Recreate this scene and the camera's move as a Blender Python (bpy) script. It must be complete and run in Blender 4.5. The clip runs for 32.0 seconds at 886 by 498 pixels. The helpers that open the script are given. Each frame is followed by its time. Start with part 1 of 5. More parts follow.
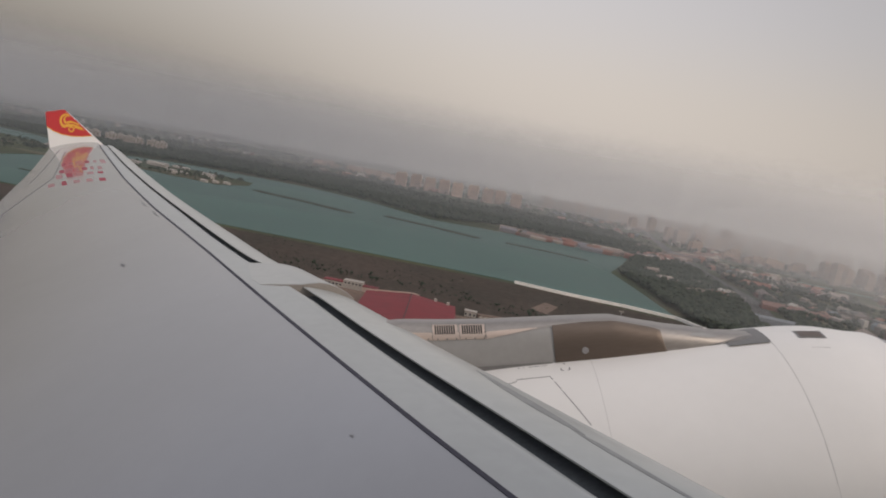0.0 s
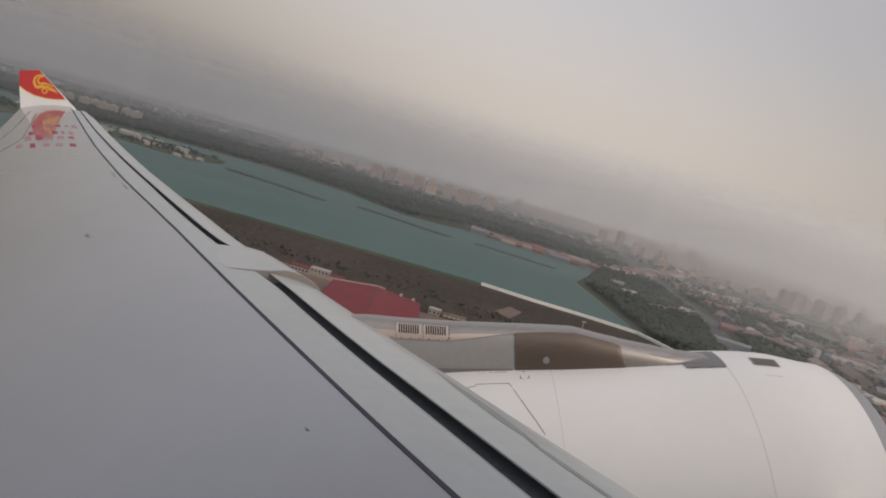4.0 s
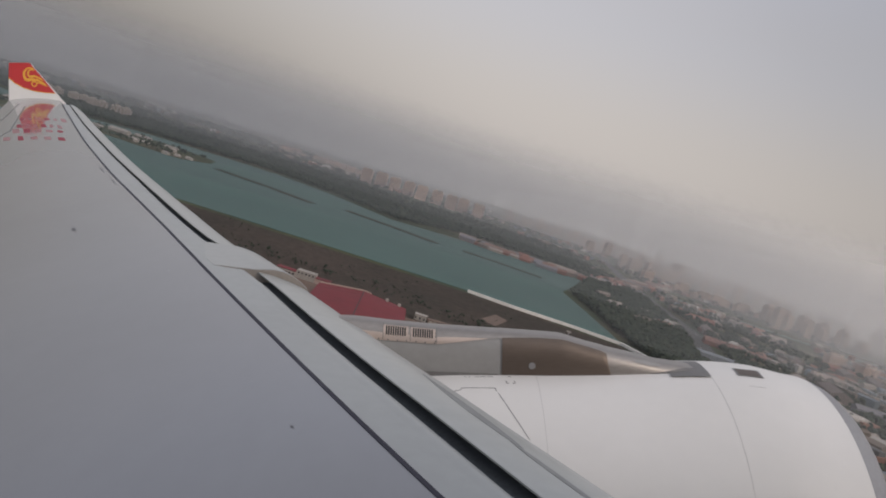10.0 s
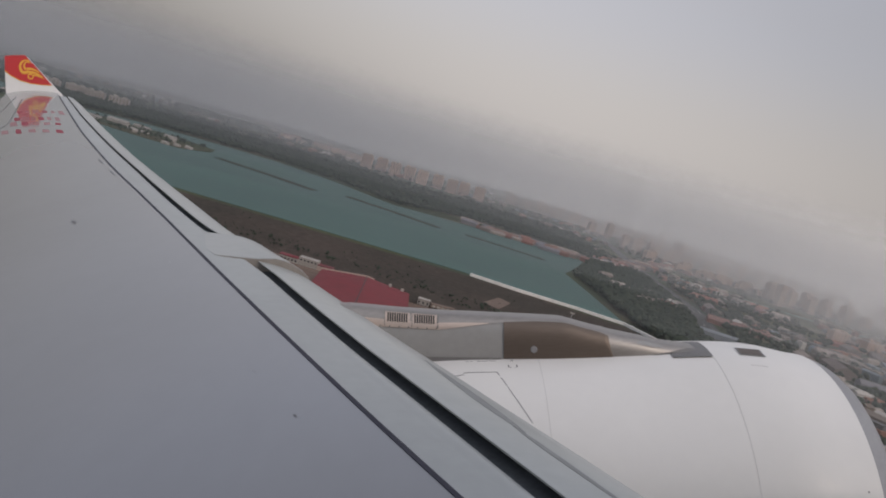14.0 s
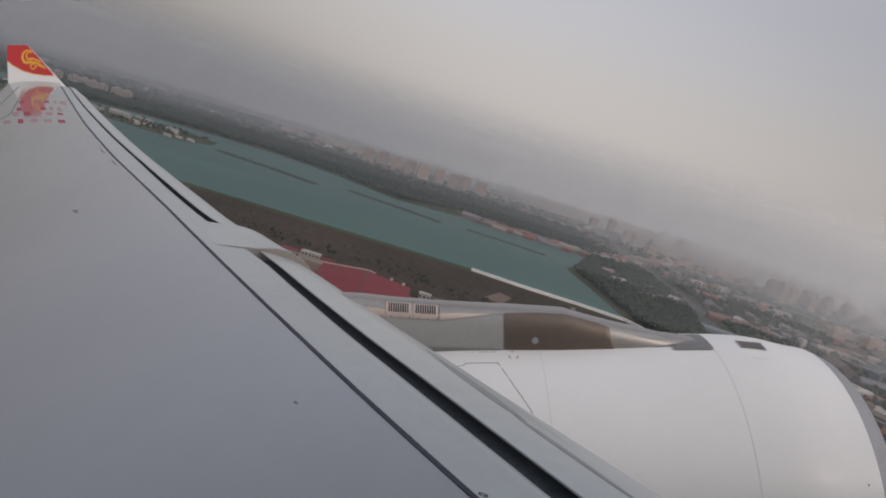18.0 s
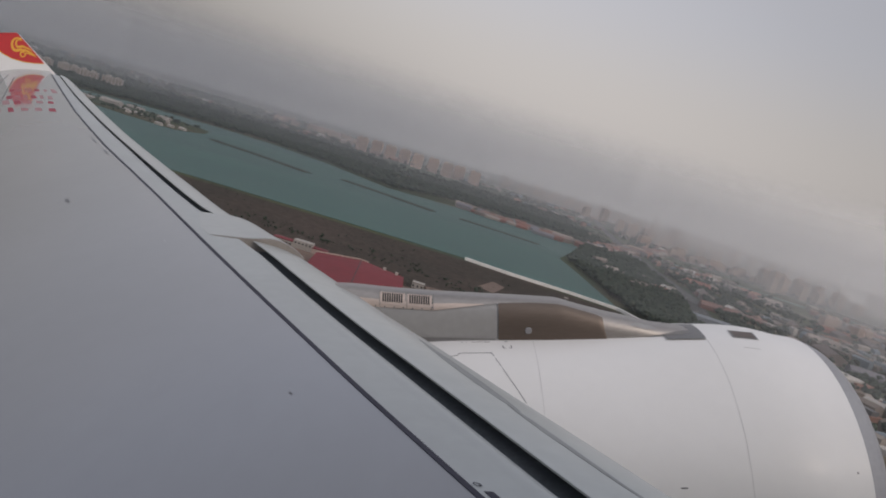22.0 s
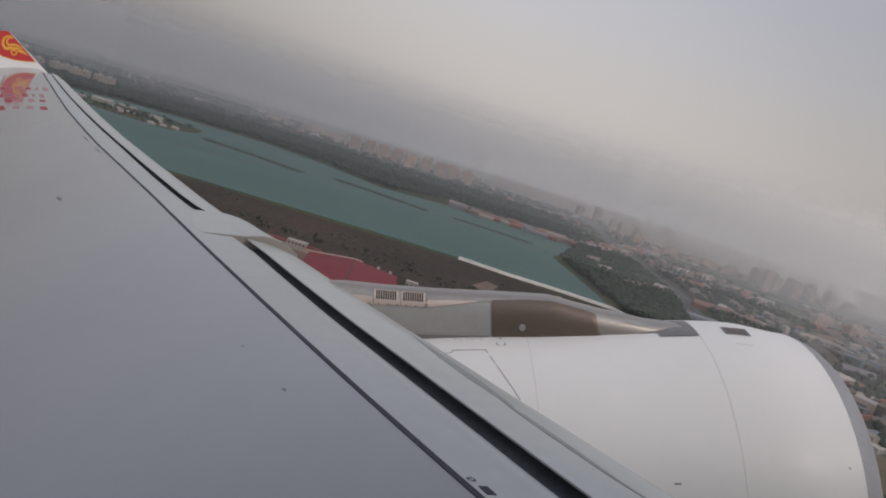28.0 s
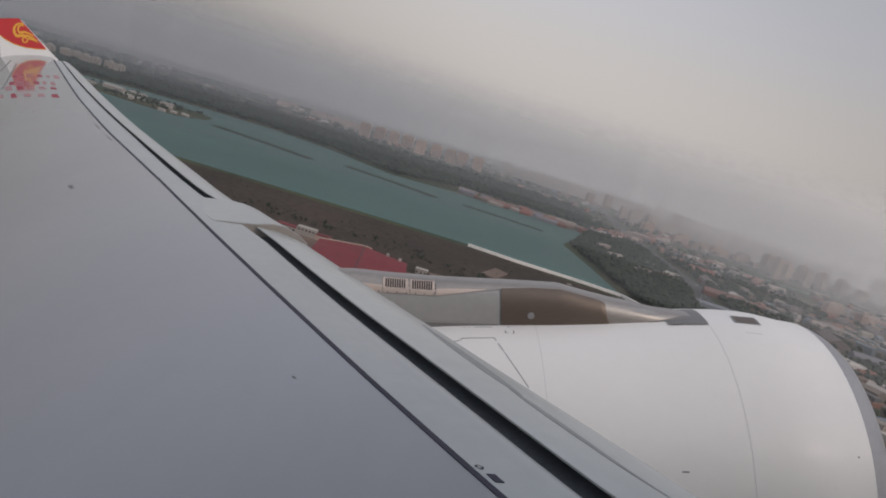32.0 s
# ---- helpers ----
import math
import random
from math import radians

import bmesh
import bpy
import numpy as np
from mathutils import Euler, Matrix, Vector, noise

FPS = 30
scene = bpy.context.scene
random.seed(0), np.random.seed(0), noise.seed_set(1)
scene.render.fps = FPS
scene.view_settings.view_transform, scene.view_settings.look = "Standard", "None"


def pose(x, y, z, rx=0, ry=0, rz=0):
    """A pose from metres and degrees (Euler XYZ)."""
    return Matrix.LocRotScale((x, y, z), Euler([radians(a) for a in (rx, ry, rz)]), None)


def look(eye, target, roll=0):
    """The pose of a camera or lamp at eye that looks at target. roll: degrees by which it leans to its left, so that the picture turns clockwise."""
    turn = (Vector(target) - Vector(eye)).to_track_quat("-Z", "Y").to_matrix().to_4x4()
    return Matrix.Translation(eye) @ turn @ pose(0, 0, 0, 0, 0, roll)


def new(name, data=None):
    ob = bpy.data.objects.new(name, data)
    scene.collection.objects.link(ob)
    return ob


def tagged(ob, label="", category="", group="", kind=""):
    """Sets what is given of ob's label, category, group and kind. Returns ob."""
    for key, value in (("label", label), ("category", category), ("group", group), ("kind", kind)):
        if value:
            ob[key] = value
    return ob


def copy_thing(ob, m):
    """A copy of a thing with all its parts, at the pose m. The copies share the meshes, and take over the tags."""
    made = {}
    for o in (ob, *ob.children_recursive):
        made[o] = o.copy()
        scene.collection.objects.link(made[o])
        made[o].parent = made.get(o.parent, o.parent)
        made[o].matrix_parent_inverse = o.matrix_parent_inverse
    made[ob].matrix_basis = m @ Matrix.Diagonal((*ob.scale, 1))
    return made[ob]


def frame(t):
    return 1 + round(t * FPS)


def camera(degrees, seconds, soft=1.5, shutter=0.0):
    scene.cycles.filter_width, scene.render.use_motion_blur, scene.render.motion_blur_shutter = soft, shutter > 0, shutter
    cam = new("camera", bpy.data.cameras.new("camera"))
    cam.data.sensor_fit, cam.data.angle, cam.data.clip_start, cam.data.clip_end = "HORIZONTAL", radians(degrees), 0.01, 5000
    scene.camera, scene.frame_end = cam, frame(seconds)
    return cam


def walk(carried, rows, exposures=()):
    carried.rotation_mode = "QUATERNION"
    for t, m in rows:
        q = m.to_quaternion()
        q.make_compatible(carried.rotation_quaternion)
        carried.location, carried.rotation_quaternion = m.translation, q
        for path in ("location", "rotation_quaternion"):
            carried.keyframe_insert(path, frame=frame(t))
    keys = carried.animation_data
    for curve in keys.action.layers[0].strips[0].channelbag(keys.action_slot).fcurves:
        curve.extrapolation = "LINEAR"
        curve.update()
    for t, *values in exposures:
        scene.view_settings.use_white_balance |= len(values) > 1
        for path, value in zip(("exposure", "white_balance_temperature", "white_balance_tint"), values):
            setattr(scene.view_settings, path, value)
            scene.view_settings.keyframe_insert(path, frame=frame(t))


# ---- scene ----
# Camera: held at a cabin window of a climbing airliner.
# World: x along the flight, y outboard over the left wing, z up; the window is 118 m above the ground.
cam = camera(63.0, 32.0, soft=1.9)
PATH = [
    (0.0, 234.510, 52.008, 118.038, 82.82, -10.73, 1.17),
    (0.5, 234.503, 52.024, 118.064, 82.51, -10.08, 1.38),
    (1.0, 234.500, 52.011, 118.089, 82.63, -9.38, 0.84),
    (1.5, 234.500, 52.016, 118.082, 82.47, -12.43, 0.26),
    (2.0, 234.508, 52.015, 118.070, 82.93, -12.96, -0.09),
    (2.5, 234.496, 52.010, 118.086, 82.78, -13.76, -0.17),
    (3.0, 234.492, 52.013, 118.099, 82.56, -14.71, -0.42),
    (3.5, 234.493, 52.002, 118.064, 82.72, -16.24, -0.59),
    (5.5, 234.490, 52.000, 118.090, 83.74, -14.09, -0.83),
    (6.0, 234.487, 51.996, 118.097, 83.37, -14.50, -0.69),
    (6.5, 234.484, 52.014, 118.086, 82.81, -14.76, -0.63),
    (7.0, 234.492, 51.988, 118.073, 82.79, -15.32, -0.49),
    (7.5, 234.509, 51.995, 118.030, 84.11, -15.97, -0.81),
    (8.0, 234.506, 52.004, 118.026, 84.42, -16.25, -1.17),
    (8.5, 234.510, 51.994, 118.018, 84.28, -17.03, -1.35),
    (9.0, 234.505, 51.982, 118.028, 84.05, -18.07, -1.65),
    (9.5, 234.505, 51.986, 118.018, 84.37, -18.18, -1.77),
    (10.0, 234.484, 51.989, 118.034, 83.75, -17.63, -1.48),
    (10.5, 234.497, 52.006, 118.038, 82.54, -17.77, -1.19),
    (11.0, 234.489, 52.002, 118.064, 81.68, -18.17, -1.12),
    (11.5, 234.493, 51.992, 118.049, 81.68, -18.14, -1.19),
    (12.0, 234.485, 51.980, 118.046, 81.99, -17.84, -1.25),
    (12.5, 234.496, 51.986, 118.043, 81.97, -17.24, -1.29),
    (13.0, 234.501, 51.994, 118.044, 82.13, -17.00, -1.36),
    (13.5, 234.498, 51.986, 118.049, 82.29, -16.58, -1.46),
    (14.0, 234.499, 51.995, 118.052, 82.49, -16.43, -1.46),
    (14.5, 234.497, 52.001, 118.032, 82.82, -16.40, -1.51),
    (16.5, 234.496, 51.993, 118.032, 83.02, -16.68, -1.27),
    (17.0, 234.502, 52.000, 118.034, 82.46, -16.57, -1.33),
    (17.5, 234.498, 51.994, 118.032, 82.19, -16.71, -1.35),
    (18.0, 234.507, 51.995, 118.015, 82.01, -16.85, -1.29),
    (18.5, 234.501, 51.994, 118.021, 81.56, -16.62, -1.30),
    (19.0, 234.506, 52.002, 118.012, 81.28, -16.59, -1.23),
    (19.5, 234.502, 51.991, 118.021, 81.05, -16.34, -1.27),
    (20.0, 234.502, 51.985, 118.030, 81.06, -16.20, -1.30),
    (20.5, 234.508, 51.996, 118.025, 81.36, -16.02, -1.51),
    (21.0, 234.497, 51.989, 118.025, 81.48, -16.25, -1.92),
    (21.5, 234.491, 51.990, 118.027, 81.53, -17.26, -1.97),
    (22.0, 234.499, 51.992, 118.023, 81.32, -16.93, -1.84),
    (22.5, 234.502, 51.993, 118.021, 81.24, -17.01, -1.67),
    (23.0, 234.495, 51.997, 118.029, 81.10, -17.00, -1.72),
    (23.5, 234.504, 51.997, 118.019, 80.80, -17.05, -1.77),
    (24.0, 234.493, 51.990, 118.016, 80.19, -17.31, -2.01),
    (24.5, 234.490, 51.998, 118.023, 80.11, -17.28, -2.10),
    (25.0, 234.498, 51.996, 118.019, 80.93, -16.98, -1.92),
    (25.5, 234.498, 51.983, 118.023, 81.13, -16.68, -1.93),
    (27.5, 234.505, 51.972, 118.016, 81.17, -16.74, -2.18),
    (28.0, 234.504, 51.989, 118.004, 81.42, -16.94, -2.37),
    (28.5, 234.490, 51.986, 117.996, 81.49, -17.03, -2.19),
    (29.0, 234.497, 51.975, 118.009, 81.27, -17.03, -1.64),
    (29.5, 234.509, 51.991, 117.992, 81.36, -17.19, -1.53),
    (30.0, 234.506, 51.981, 117.995, 81.39, -17.03, -1.62),
    (30.5, 234.511, 51.984, 117.989, 81.29, -16.67, -1.77),
    (31.0, 234.500, 51.980, 118.007, 80.91, -16.91, -1.74),
    (31.5, 234.502, 51.982, 118.000, 80.56, -17.21, -1.67),
    (32.0, 234.505, 51.980, 118.018, 80.16, -16.89, -1.57),
]

walk(cam, [(r[0], pose(*r[1:])) for r in PATH], exposures=((0.0, 0.06, 6750, 12), (3.5, 0.02, 6720, 12), (7.0, 0.02, 6610, 12), (8.0, -0.08, 6550, 12), (9.0, -0.06, 6500, 12), (13.0, -0.07, 6310, 12), (25.0, -0.08, 6300, 12), (32.0, -0.05, 6320, 12)))

EYE_X, EYE_Y, ALT = 234.5, 52.0, 118.0
AIRCRAFT = pose(EYE_X, EYE_Y, ALT, -0.635, -16.650, -1.243)

# ---- sky, sun ----
SUN_EL, SUN_AZ = radians(36), radians(-48)          # azimuth from +x towards +y
SUN_DIR = Vector((math.cos(SUN_EL) * math.cos(SUN_AZ), math.cos(SUN_EL) * math.sin(SUN_AZ), math.sin(SUN_EL)))
world = bpy.data.worlds.new("hazy_sky")
scene.world = world
world.use_nodes = True
wn, wl = world.node_tree.nodes, world.node_tree.links
wn.clear()
w_out = wn.new("ShaderNodeOutputWorld")
w_bg = wn.new("ShaderNodeBackground")
w_sky = wn.new("ShaderNodeTexSky")
w_sky.sky_type = "NISHITA"
w_sky.sun_disc = False
w_sky.sun_elevation = SUN_EL
w_sky.sun_rotation = math.pi / 2 - SUN_AZ
w_sky.dust_density = 6.0
w_sky.air_density = 1.5
w_tc = wn.new("ShaderNodeTexCoord")
w_sep = wn.new("ShaderNodeSeparateXYZ")
w_ramp = wn.new("ShaderNodeValToRGB")
w_ramp.color_ramp.interpolation = "EASE"
els = w_ramp.color_ramp.elements
els[0].position, els[0].color = 0.0, (0.442, 0.413, 0.394, 1)
els[1].position, els[1].color = 0.75, (0.62, 0.62, 0.645, 1)
for pos, col in ((0.035, (0.478, 0.444, 0.418, 1)), (0.11, (0.499, 0.46, 0.43, 1)), (0.26, (0.475, 0.462, 0.475, 1)), (0.42, (0.50, 0.51, 0.565, 1))):
    e = els.new(pos)
    e.color = col
w_dot = wn.new("ShaderNodeVectorMath")
w_dot.operation = "DOT_PRODUCT"
w_dot.inputs[1].default_value = SUN_DIR
w_map = wn.new("ShaderNodeMapRange")
w_map.inputs["From Min"].default_value = -1.0
w_map.inputs["From Max"].default_value = 1.0
w_glow = wn.new("ShaderNodeValToRGB")
w_glow.color_ramp.interpolation = "B_SPLINE"
w_glow.color_ramp.elements[0].position, w_glow.color_ramp.elements[0].color = 0.09, (0.13, 0.13, 0.13, 1)
w_glow.color_ramp.elements[1].position, w_glow.color_ramp.elements[1].color = 1.0, (0.78, 0.78, 0.78, 1)
for pos, g in ((0.14, 0.31), (0.19, 0.47), (0.25, 0.55), (0.33, 0.54), (0.42, 0.45), (0.54, 0.335), (0.66, 0.32), (0.8, 0.66)):
    w_glow.color_ramp.elements.new(pos).color = (g, g, g, 1)
w_dbl = wn.new("ShaderNodeMath")
w_dbl.operation = "MULTIPLY"
w_dbl.inputs[1].default_value = 2.0
wl.new(w_map.outputs["Result"], w_glow.inputs[0])
wl.new(w_glow.outputs["Color"], w_dbl.inputs[0])
w_mul = wn.new("ShaderNodeVectorMath")
w_mul.operation = "SCALE"
w_ns = wn.new("ShaderNodeVectorMath")
w_ns.operation = "SCALE"
w_ns.inputs["Scale"].default_value = 0.02
w_add = wn.new("ShaderNodeVectorMath")
w_add.operation = "ADD"
wl.new(w_tc.outputs["Generated"], w_sep.inputs[0])
wl.new(w_sep.outputs["Z"], w_ramp.inputs[0])
wl.new(w_tc.outputs["Generated"], w_dot.inputs[0])
wl.new(w_dot.outputs["Value"], w_map.inputs["Value"])
wl.new(w_ramp.outputs["Color"], w_mul.inputs[0])
wl.new(w_dbl.outputs[0], w_mul.inputs["Scale"])
wl.new(w_sky.outputs["Color"], w_ns.inputs[0])
wl.new(w_mul.outputs["Vector"], w_add.inputs[0])
wl.new(w_ns.outputs["Vector"], w_add.inputs[1])
wl.new(w_add.outputs["Vector"], w_bg.inputs["Color"])
w_bg.inputs["Strength"].default_value = 1.0
wl.new(w_bg.outputs[0], w_out.inputs[0])
sun = new("sun", bpy.data.lights.new("sun", "SUN"))
sun.data.energy, sun.data.angle, sun.data.color = 0.85, radians(14), (1.0, 0.84, 0.69)
sun.matrix_world = look((0, 0, 400), Vector((0, 0, 400)) - SUN_DIR)


# ---- materials ----
def material(name, color, rough=0.6, metal=0.0, second=None, scale=1.0, amount=0.5, fine=0.0, bump=0.0, coat=0.0, stretch=None, rand=0.0):
    """Two-scale procedural surface: large patches towards a second colour, fine grain and relief."""
    m = bpy.data.materials.new(name)
    m.use_nodes = True
    n, l = m.node_tree.nodes, m.node_tree.links
    b = n["Principled BSDF"]
    b.inputs["Roughness"].default_value = rough
    b.inputs["Metallic"].default_value = metal
    b.inputs["Coat Weight"].default_value = coat
    b.inputs["Coat Roughness"].default_value = 0.12
    tc = n.new("ShaderNodeTexCoord")
    mp = n.new("ShaderNodeMapping")
    if stretch:
        mp.inputs["Scale"].default_value = stretch
    l.new(tc.outputs["Object"], mp.inputs[0])
    big = n.new("ShaderNodeTexNoise")
    big.inputs["Scale"].default_value = scale
    big.inputs["Detail"].default_value = 5
    l.new(mp.outputs[0], big.inputs["Vector"])
    ramp = n.new("ShaderNodeValToRGB")
    ramp.color_ramp.elements[0].position = 0.5 - 0.25
    ramp.color_ramp.elements[1].position = 0.5 + 0.25
    ramp.color_ramp.elements[0].color = (*color, 1)
    c2 = second or tuple(c * 0.7 for c in color)
    ramp.color_ramp.elements[1].color = (*[a + (b2 - a) * amount for a, b2 in zip(color, c2)], 1)
    l.new(big.outputs["Fac"], ramp.inputs[0])
    last = ramp.outputs[0]
    grain = n.new("ShaderNodeTexNoise")
    grain.inputs["Scale"].default_value = scale * 14
    grain.inputs["Detail"].default_value = 4
    l.new(mp.outputs[0], grain.inputs["Vector"])
    if fine:
        mr = n.new("ShaderNodeMapRange")
        mr.inputs["From Min"].default_value = 0.25
        mr.inputs["From Max"].default_value = 0.75
        mr.inputs["To Min"].default_value = 1 - fine
        mr.inputs["To Max"].default_value = 1 + fine
        l.new(grain.outputs["Fac"], mr.inputs["Value"])
        sc = n.new("ShaderNodeVectorMath")
        sc.operation = "SCALE"
        l.new(last, sc.inputs[0])
        l.new(mr.outputs[0], sc.inputs["Scale"])
        last = sc.outputs[0]
    if rand:
        oi = n.new("ShaderNodeObjectInfo")
        mr = n.new("ShaderNodeMapRange")
        mr.inputs["To Min"].default_value = 1 - rand
        mr.inputs["To Max"].default_value = 1 + rand
        l.new(oi.outputs["Random"], mr.inputs["Value"])
        sc = n.new("ShaderNodeVectorMath")
        sc.operation = "SCALE"
        l.new(last, sc.inputs[0])
        l.new(mr.outputs[0], sc.inputs["Scale"])
        last = sc.outputs[0]
    l.new(last, b.inputs["Base Color"])
    if bump:
        bp = n.new("ShaderNodeBump")
        bp.inputs["Strength"].default_value = bump
        bp.inputs["Distance"].default_value = 0.02
        l.new(grain.outputs["Fac"], bp.inputs["Height"])
        l.new(bp.outputs[0], b.inputs["Normal"])
    return m


def island_material(name, colors, rough=0.8, fine=0.15, scale=0.2):
    """Colour picked per loose piece of a joined mesh."""
    m = material(name, colors[0], rough, fine=fine, scale=scale)
    n, l = m.node_tree.nodes, m.node_tree.links
    b = n["Principled BSDF"]
    src = b.inputs["Base Color"].links[0].from_socket
    g = n.new("ShaderNodeNewGeometry")
    r = n.new("ShaderNodeValToRGB")
    r.color_ramp.interpolation = "CONSTANT"
    for i, c in enumerate(colors):
        e = r.color_ramp.elements[i] if i < 2 else r.color_ramp.elements.new(i / len(colors))
        e.position, e.color = i / len(colors), (*c, 1)
    l.new(g.outputs["Random Per Island"], r.inputs[0])
    mx = n.new("ShaderNodeMix")
    mx.data_type = "RGBA"
    mx.inputs[0].default_value = 0.8
    l.new(src, mx.inputs["A"])
    l.new(r.outputs[0], mx.inputs["B"])
    l.new(mx.outputs["Result"], b.inputs["Base Color"])
    return m


M_WING = material("wing_grey_paint", (0.128, 0.133, 0.15), 0.4, second=(0.086, 0.091, 0.105), scale=0.5, amount=0.9, fine=0.03, bump=0.012, coat=1.0, stretch=(1, 0.4, 1))
M_WING.node_tree.nodes["Principled BSDF"].inputs["Coat Roughness"].default_value = 0.065
M_WING.node_tree.nodes["Principled BSDF"].inputs["Coat IOR"].default_value = 1.95
M_PANEL = material("leading_panel_paint", (0.33, 0.35, 0.355), 0.4, second=(0.265, 0.28, 0.285), scale=0.6, amount=0.7, fine=0.04, bump=0.02, coat=0.15)
M_SLAT = material("slat_paint", (0.36, 0.378, 0.375), 0.36, second=(0.295, 0.31, 0.305), scale=0.5, amount=0.7, fine=0.05, bump=0.02, coat=0.2)
M_FAIR = material("fairing_paint", (0.36, 0.375, 0.375), 0.38, second=(0.31, 0.325, 0.325), scale=0.8, amount=0.7, fine=0.04, bump=0.02, coat=0.15)
M_RIB = material("beige_primer", (0.30, 0.27, 0.24), 0.6, second=(0.20, 0.185, 0.17), scale=5.0, amount=0.8, fine=0.1)
# dark colour holds the shade of the slat slot; the fan uses it too
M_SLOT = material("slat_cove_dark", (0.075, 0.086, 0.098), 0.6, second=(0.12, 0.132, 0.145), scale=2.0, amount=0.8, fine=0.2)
M_SEAM = material("sealant_strip", (0.022, 0.022, 0.038), 0.8, second=(0.038, 0.038, 0.056), scale=1.5, amount=0.8, fine=0.15)
M_JOINT = material("grey_joint_sealant", (0.060, 0.062, 0.070), 0.5, second=(0.085, 0.088, 0.097), scale=2.0, amount=0.8, fine=0.1, coat=0.6)
M_WHITE = material("cowl_white_paint", (0.71, 0.70, 0.69), 0.45, second=(0.66, 0.65, 0.635), scale=0.5, amount=0.8, fine=0.012, bump=0.008, coat=0.08)
M_LIP = material("intake_lip_metal", (0.30, 0.30, 0.31), 0.5, metal=0.3, second=(0.25, 0.25, 0.265), scale=1.5, amount=0.6, fine=0.06)
M_TI = material("brown_heat_panel", (0.105, 0.084, 0.072), 0.46, metal=0.45, second=(0.16, 0.125, 0.10), scale=1.4, amount=0.9, fine=0.10, bump=0.04, stretch=(0.5, 1, 3))
M_LOUVRE = material("louvre_gap", (0.012, 0.012, 0.013), 0.7, second=(0.02, 0.02, 0.022), scale=9.0, amount=0.6)
# bare metal with the warm sky reflection put into its colour
M_PEACH = material("warm_reflection_metal", (0.56, 0.455, 0.385), 0.36, metal=0.6, second=(0.42, 0.35, 0.31), scale=1.8, amount=0.9, fine=0.08, bump=0.03, stretch=(0.5, 1, 2))
M_STEEL = material("bare_pylon_metal", (0.36, 0.335, 0.315), 0.40, metal=0.75, second=(0.25, 0.235, 0.225), scale=1.6, amount=0.9, fine=0.10, bump=0.05, stretch=(0.6, 1, 2))
M_PYLON = material("pylon_grey_paint", (0.30, 0.30, 0.30), 0.42, second=(0.26, 0.258, 0.255), scale=1.0, amount=0.8, fine=0.05, bump=0.02)
M_PYLON_D = material("pylon_dark_edge", (0.13, 0.13, 0.135), 0.5, second=(0.19, 0.185, 0.18), scale=2.0, amount=0.8, fine=0.1)
M_LINE = material("panel_joint", (0.12, 0.12, 0.125), 0.7, second=(0.2, 0.2, 0.2), scale=3.0, amount=0.6)
M_RED = material("winglet_red_paint", (0.50, 0.022, 0.020), 0.3, second=(0.42, 0.02, 0.02), scale=2.0, amount=0.6, fine=0.03, coat=0.3)
M_GOLD = material("emblem_yellow_paint", (0.72, 0.38, 0.04), 0.35, second=(0.62, 0.30, 0.03), scale=2.0, amount=0.6)
M_MARK_FAINT = material("pale_red_dash", (0.26, 0.10, 0.12), 0.6, second=(0.27, 0.07, 0.09), scale=2.5, amount=0.9, coat=0.5)
M_MARK = material("deep_red_dash", (0.27, 0.06, 0.085), 0.7, second=(0.30, 0.07, 0.09), scale=2.5, amount=0.9)
M_MARK.node_tree.nodes["Principled BSDF"].inputs["Specular IOR Level"].default_value = 0.1
M_TRIM = material("cabin_window_trim", (0.32, 0.30, 0.28), 0.5, second=(0.26, 0.25, 0.24), scale=8.0, amount=0.6, fine=0.05)
M_CABIN = material("cabin_lining", (0.05, 0.05, 0.052), 0.8, second=(0.04, 0.04, 0.04), scale=3.0, amount=0.6, fine=0.05)
M_SKIN = material("fuselage_white_paint", (0.74, 0.74, 0.74), 0.35, second=(0.68, 0.68, 0.68), scale=0.6, amount=0.6, fine=0.02)


# ---- mesh helpers ----
def mesh_object(name, verts, faces, mat, parent=None, label="", smooth=True, sharp=None):
    me = bpy.data.meshes.new(name)
    me.from_pydata([tuple(v) for v in verts], [], faces)
    me.validate()
    me.update()
    me.materials.append(mat)
    if smooth:
        me.polygons.foreach_set("use_smooth", [True] * len(me.polygons))
        if sharp:
            me.set_sharp_from_angle(angle=radians(sharp))
    ob = new(name, me)
    if parent:
        ob.parent = parent
    if label:
        ob["label"] = label
    return ob


def part(name, bm, mat, parent, label="", smooth=False, sharp=35):
    me = bpy.data.meshes.new(name)
    bm.normal_update()
    bm.to_mesh(me)
    bm.free()
    me.materials.append(mat)
    if smooth:
        me.polygons.foreach_set("use_smooth", [True] * len(me.polygons))
        me.set_sharp_from_angle(angle=radians(sharp))
    ob = new(name, me)
    if parent:
        ob.parent = parent
    if label:
        ob["label"] = label
    return ob


def loft(rings, closed=True, cap=True):
    """Vertices and faces of a skin over equal rings."""
    k = len(rings[0])
    verts = [v for r in rings for v in r]
    faces = []
    for i in range(len(rings) - 1):
        for j in range(k if closed else k - 1):
            a, b = i * k + j, i * k + (j + 1) % k
            faces.append((a, b, b + k, a + k))
    if cap and closed:
        faces.append(tuple(range(k - 1, -1, -1)))
        faces.append(tuple((len(rings) - 1) * k + j for j in range(k)))
    return verts, faces


def empty(name, m=Matrix()):
    ob = new(name)
    ob.matrix_world = m
    return ob


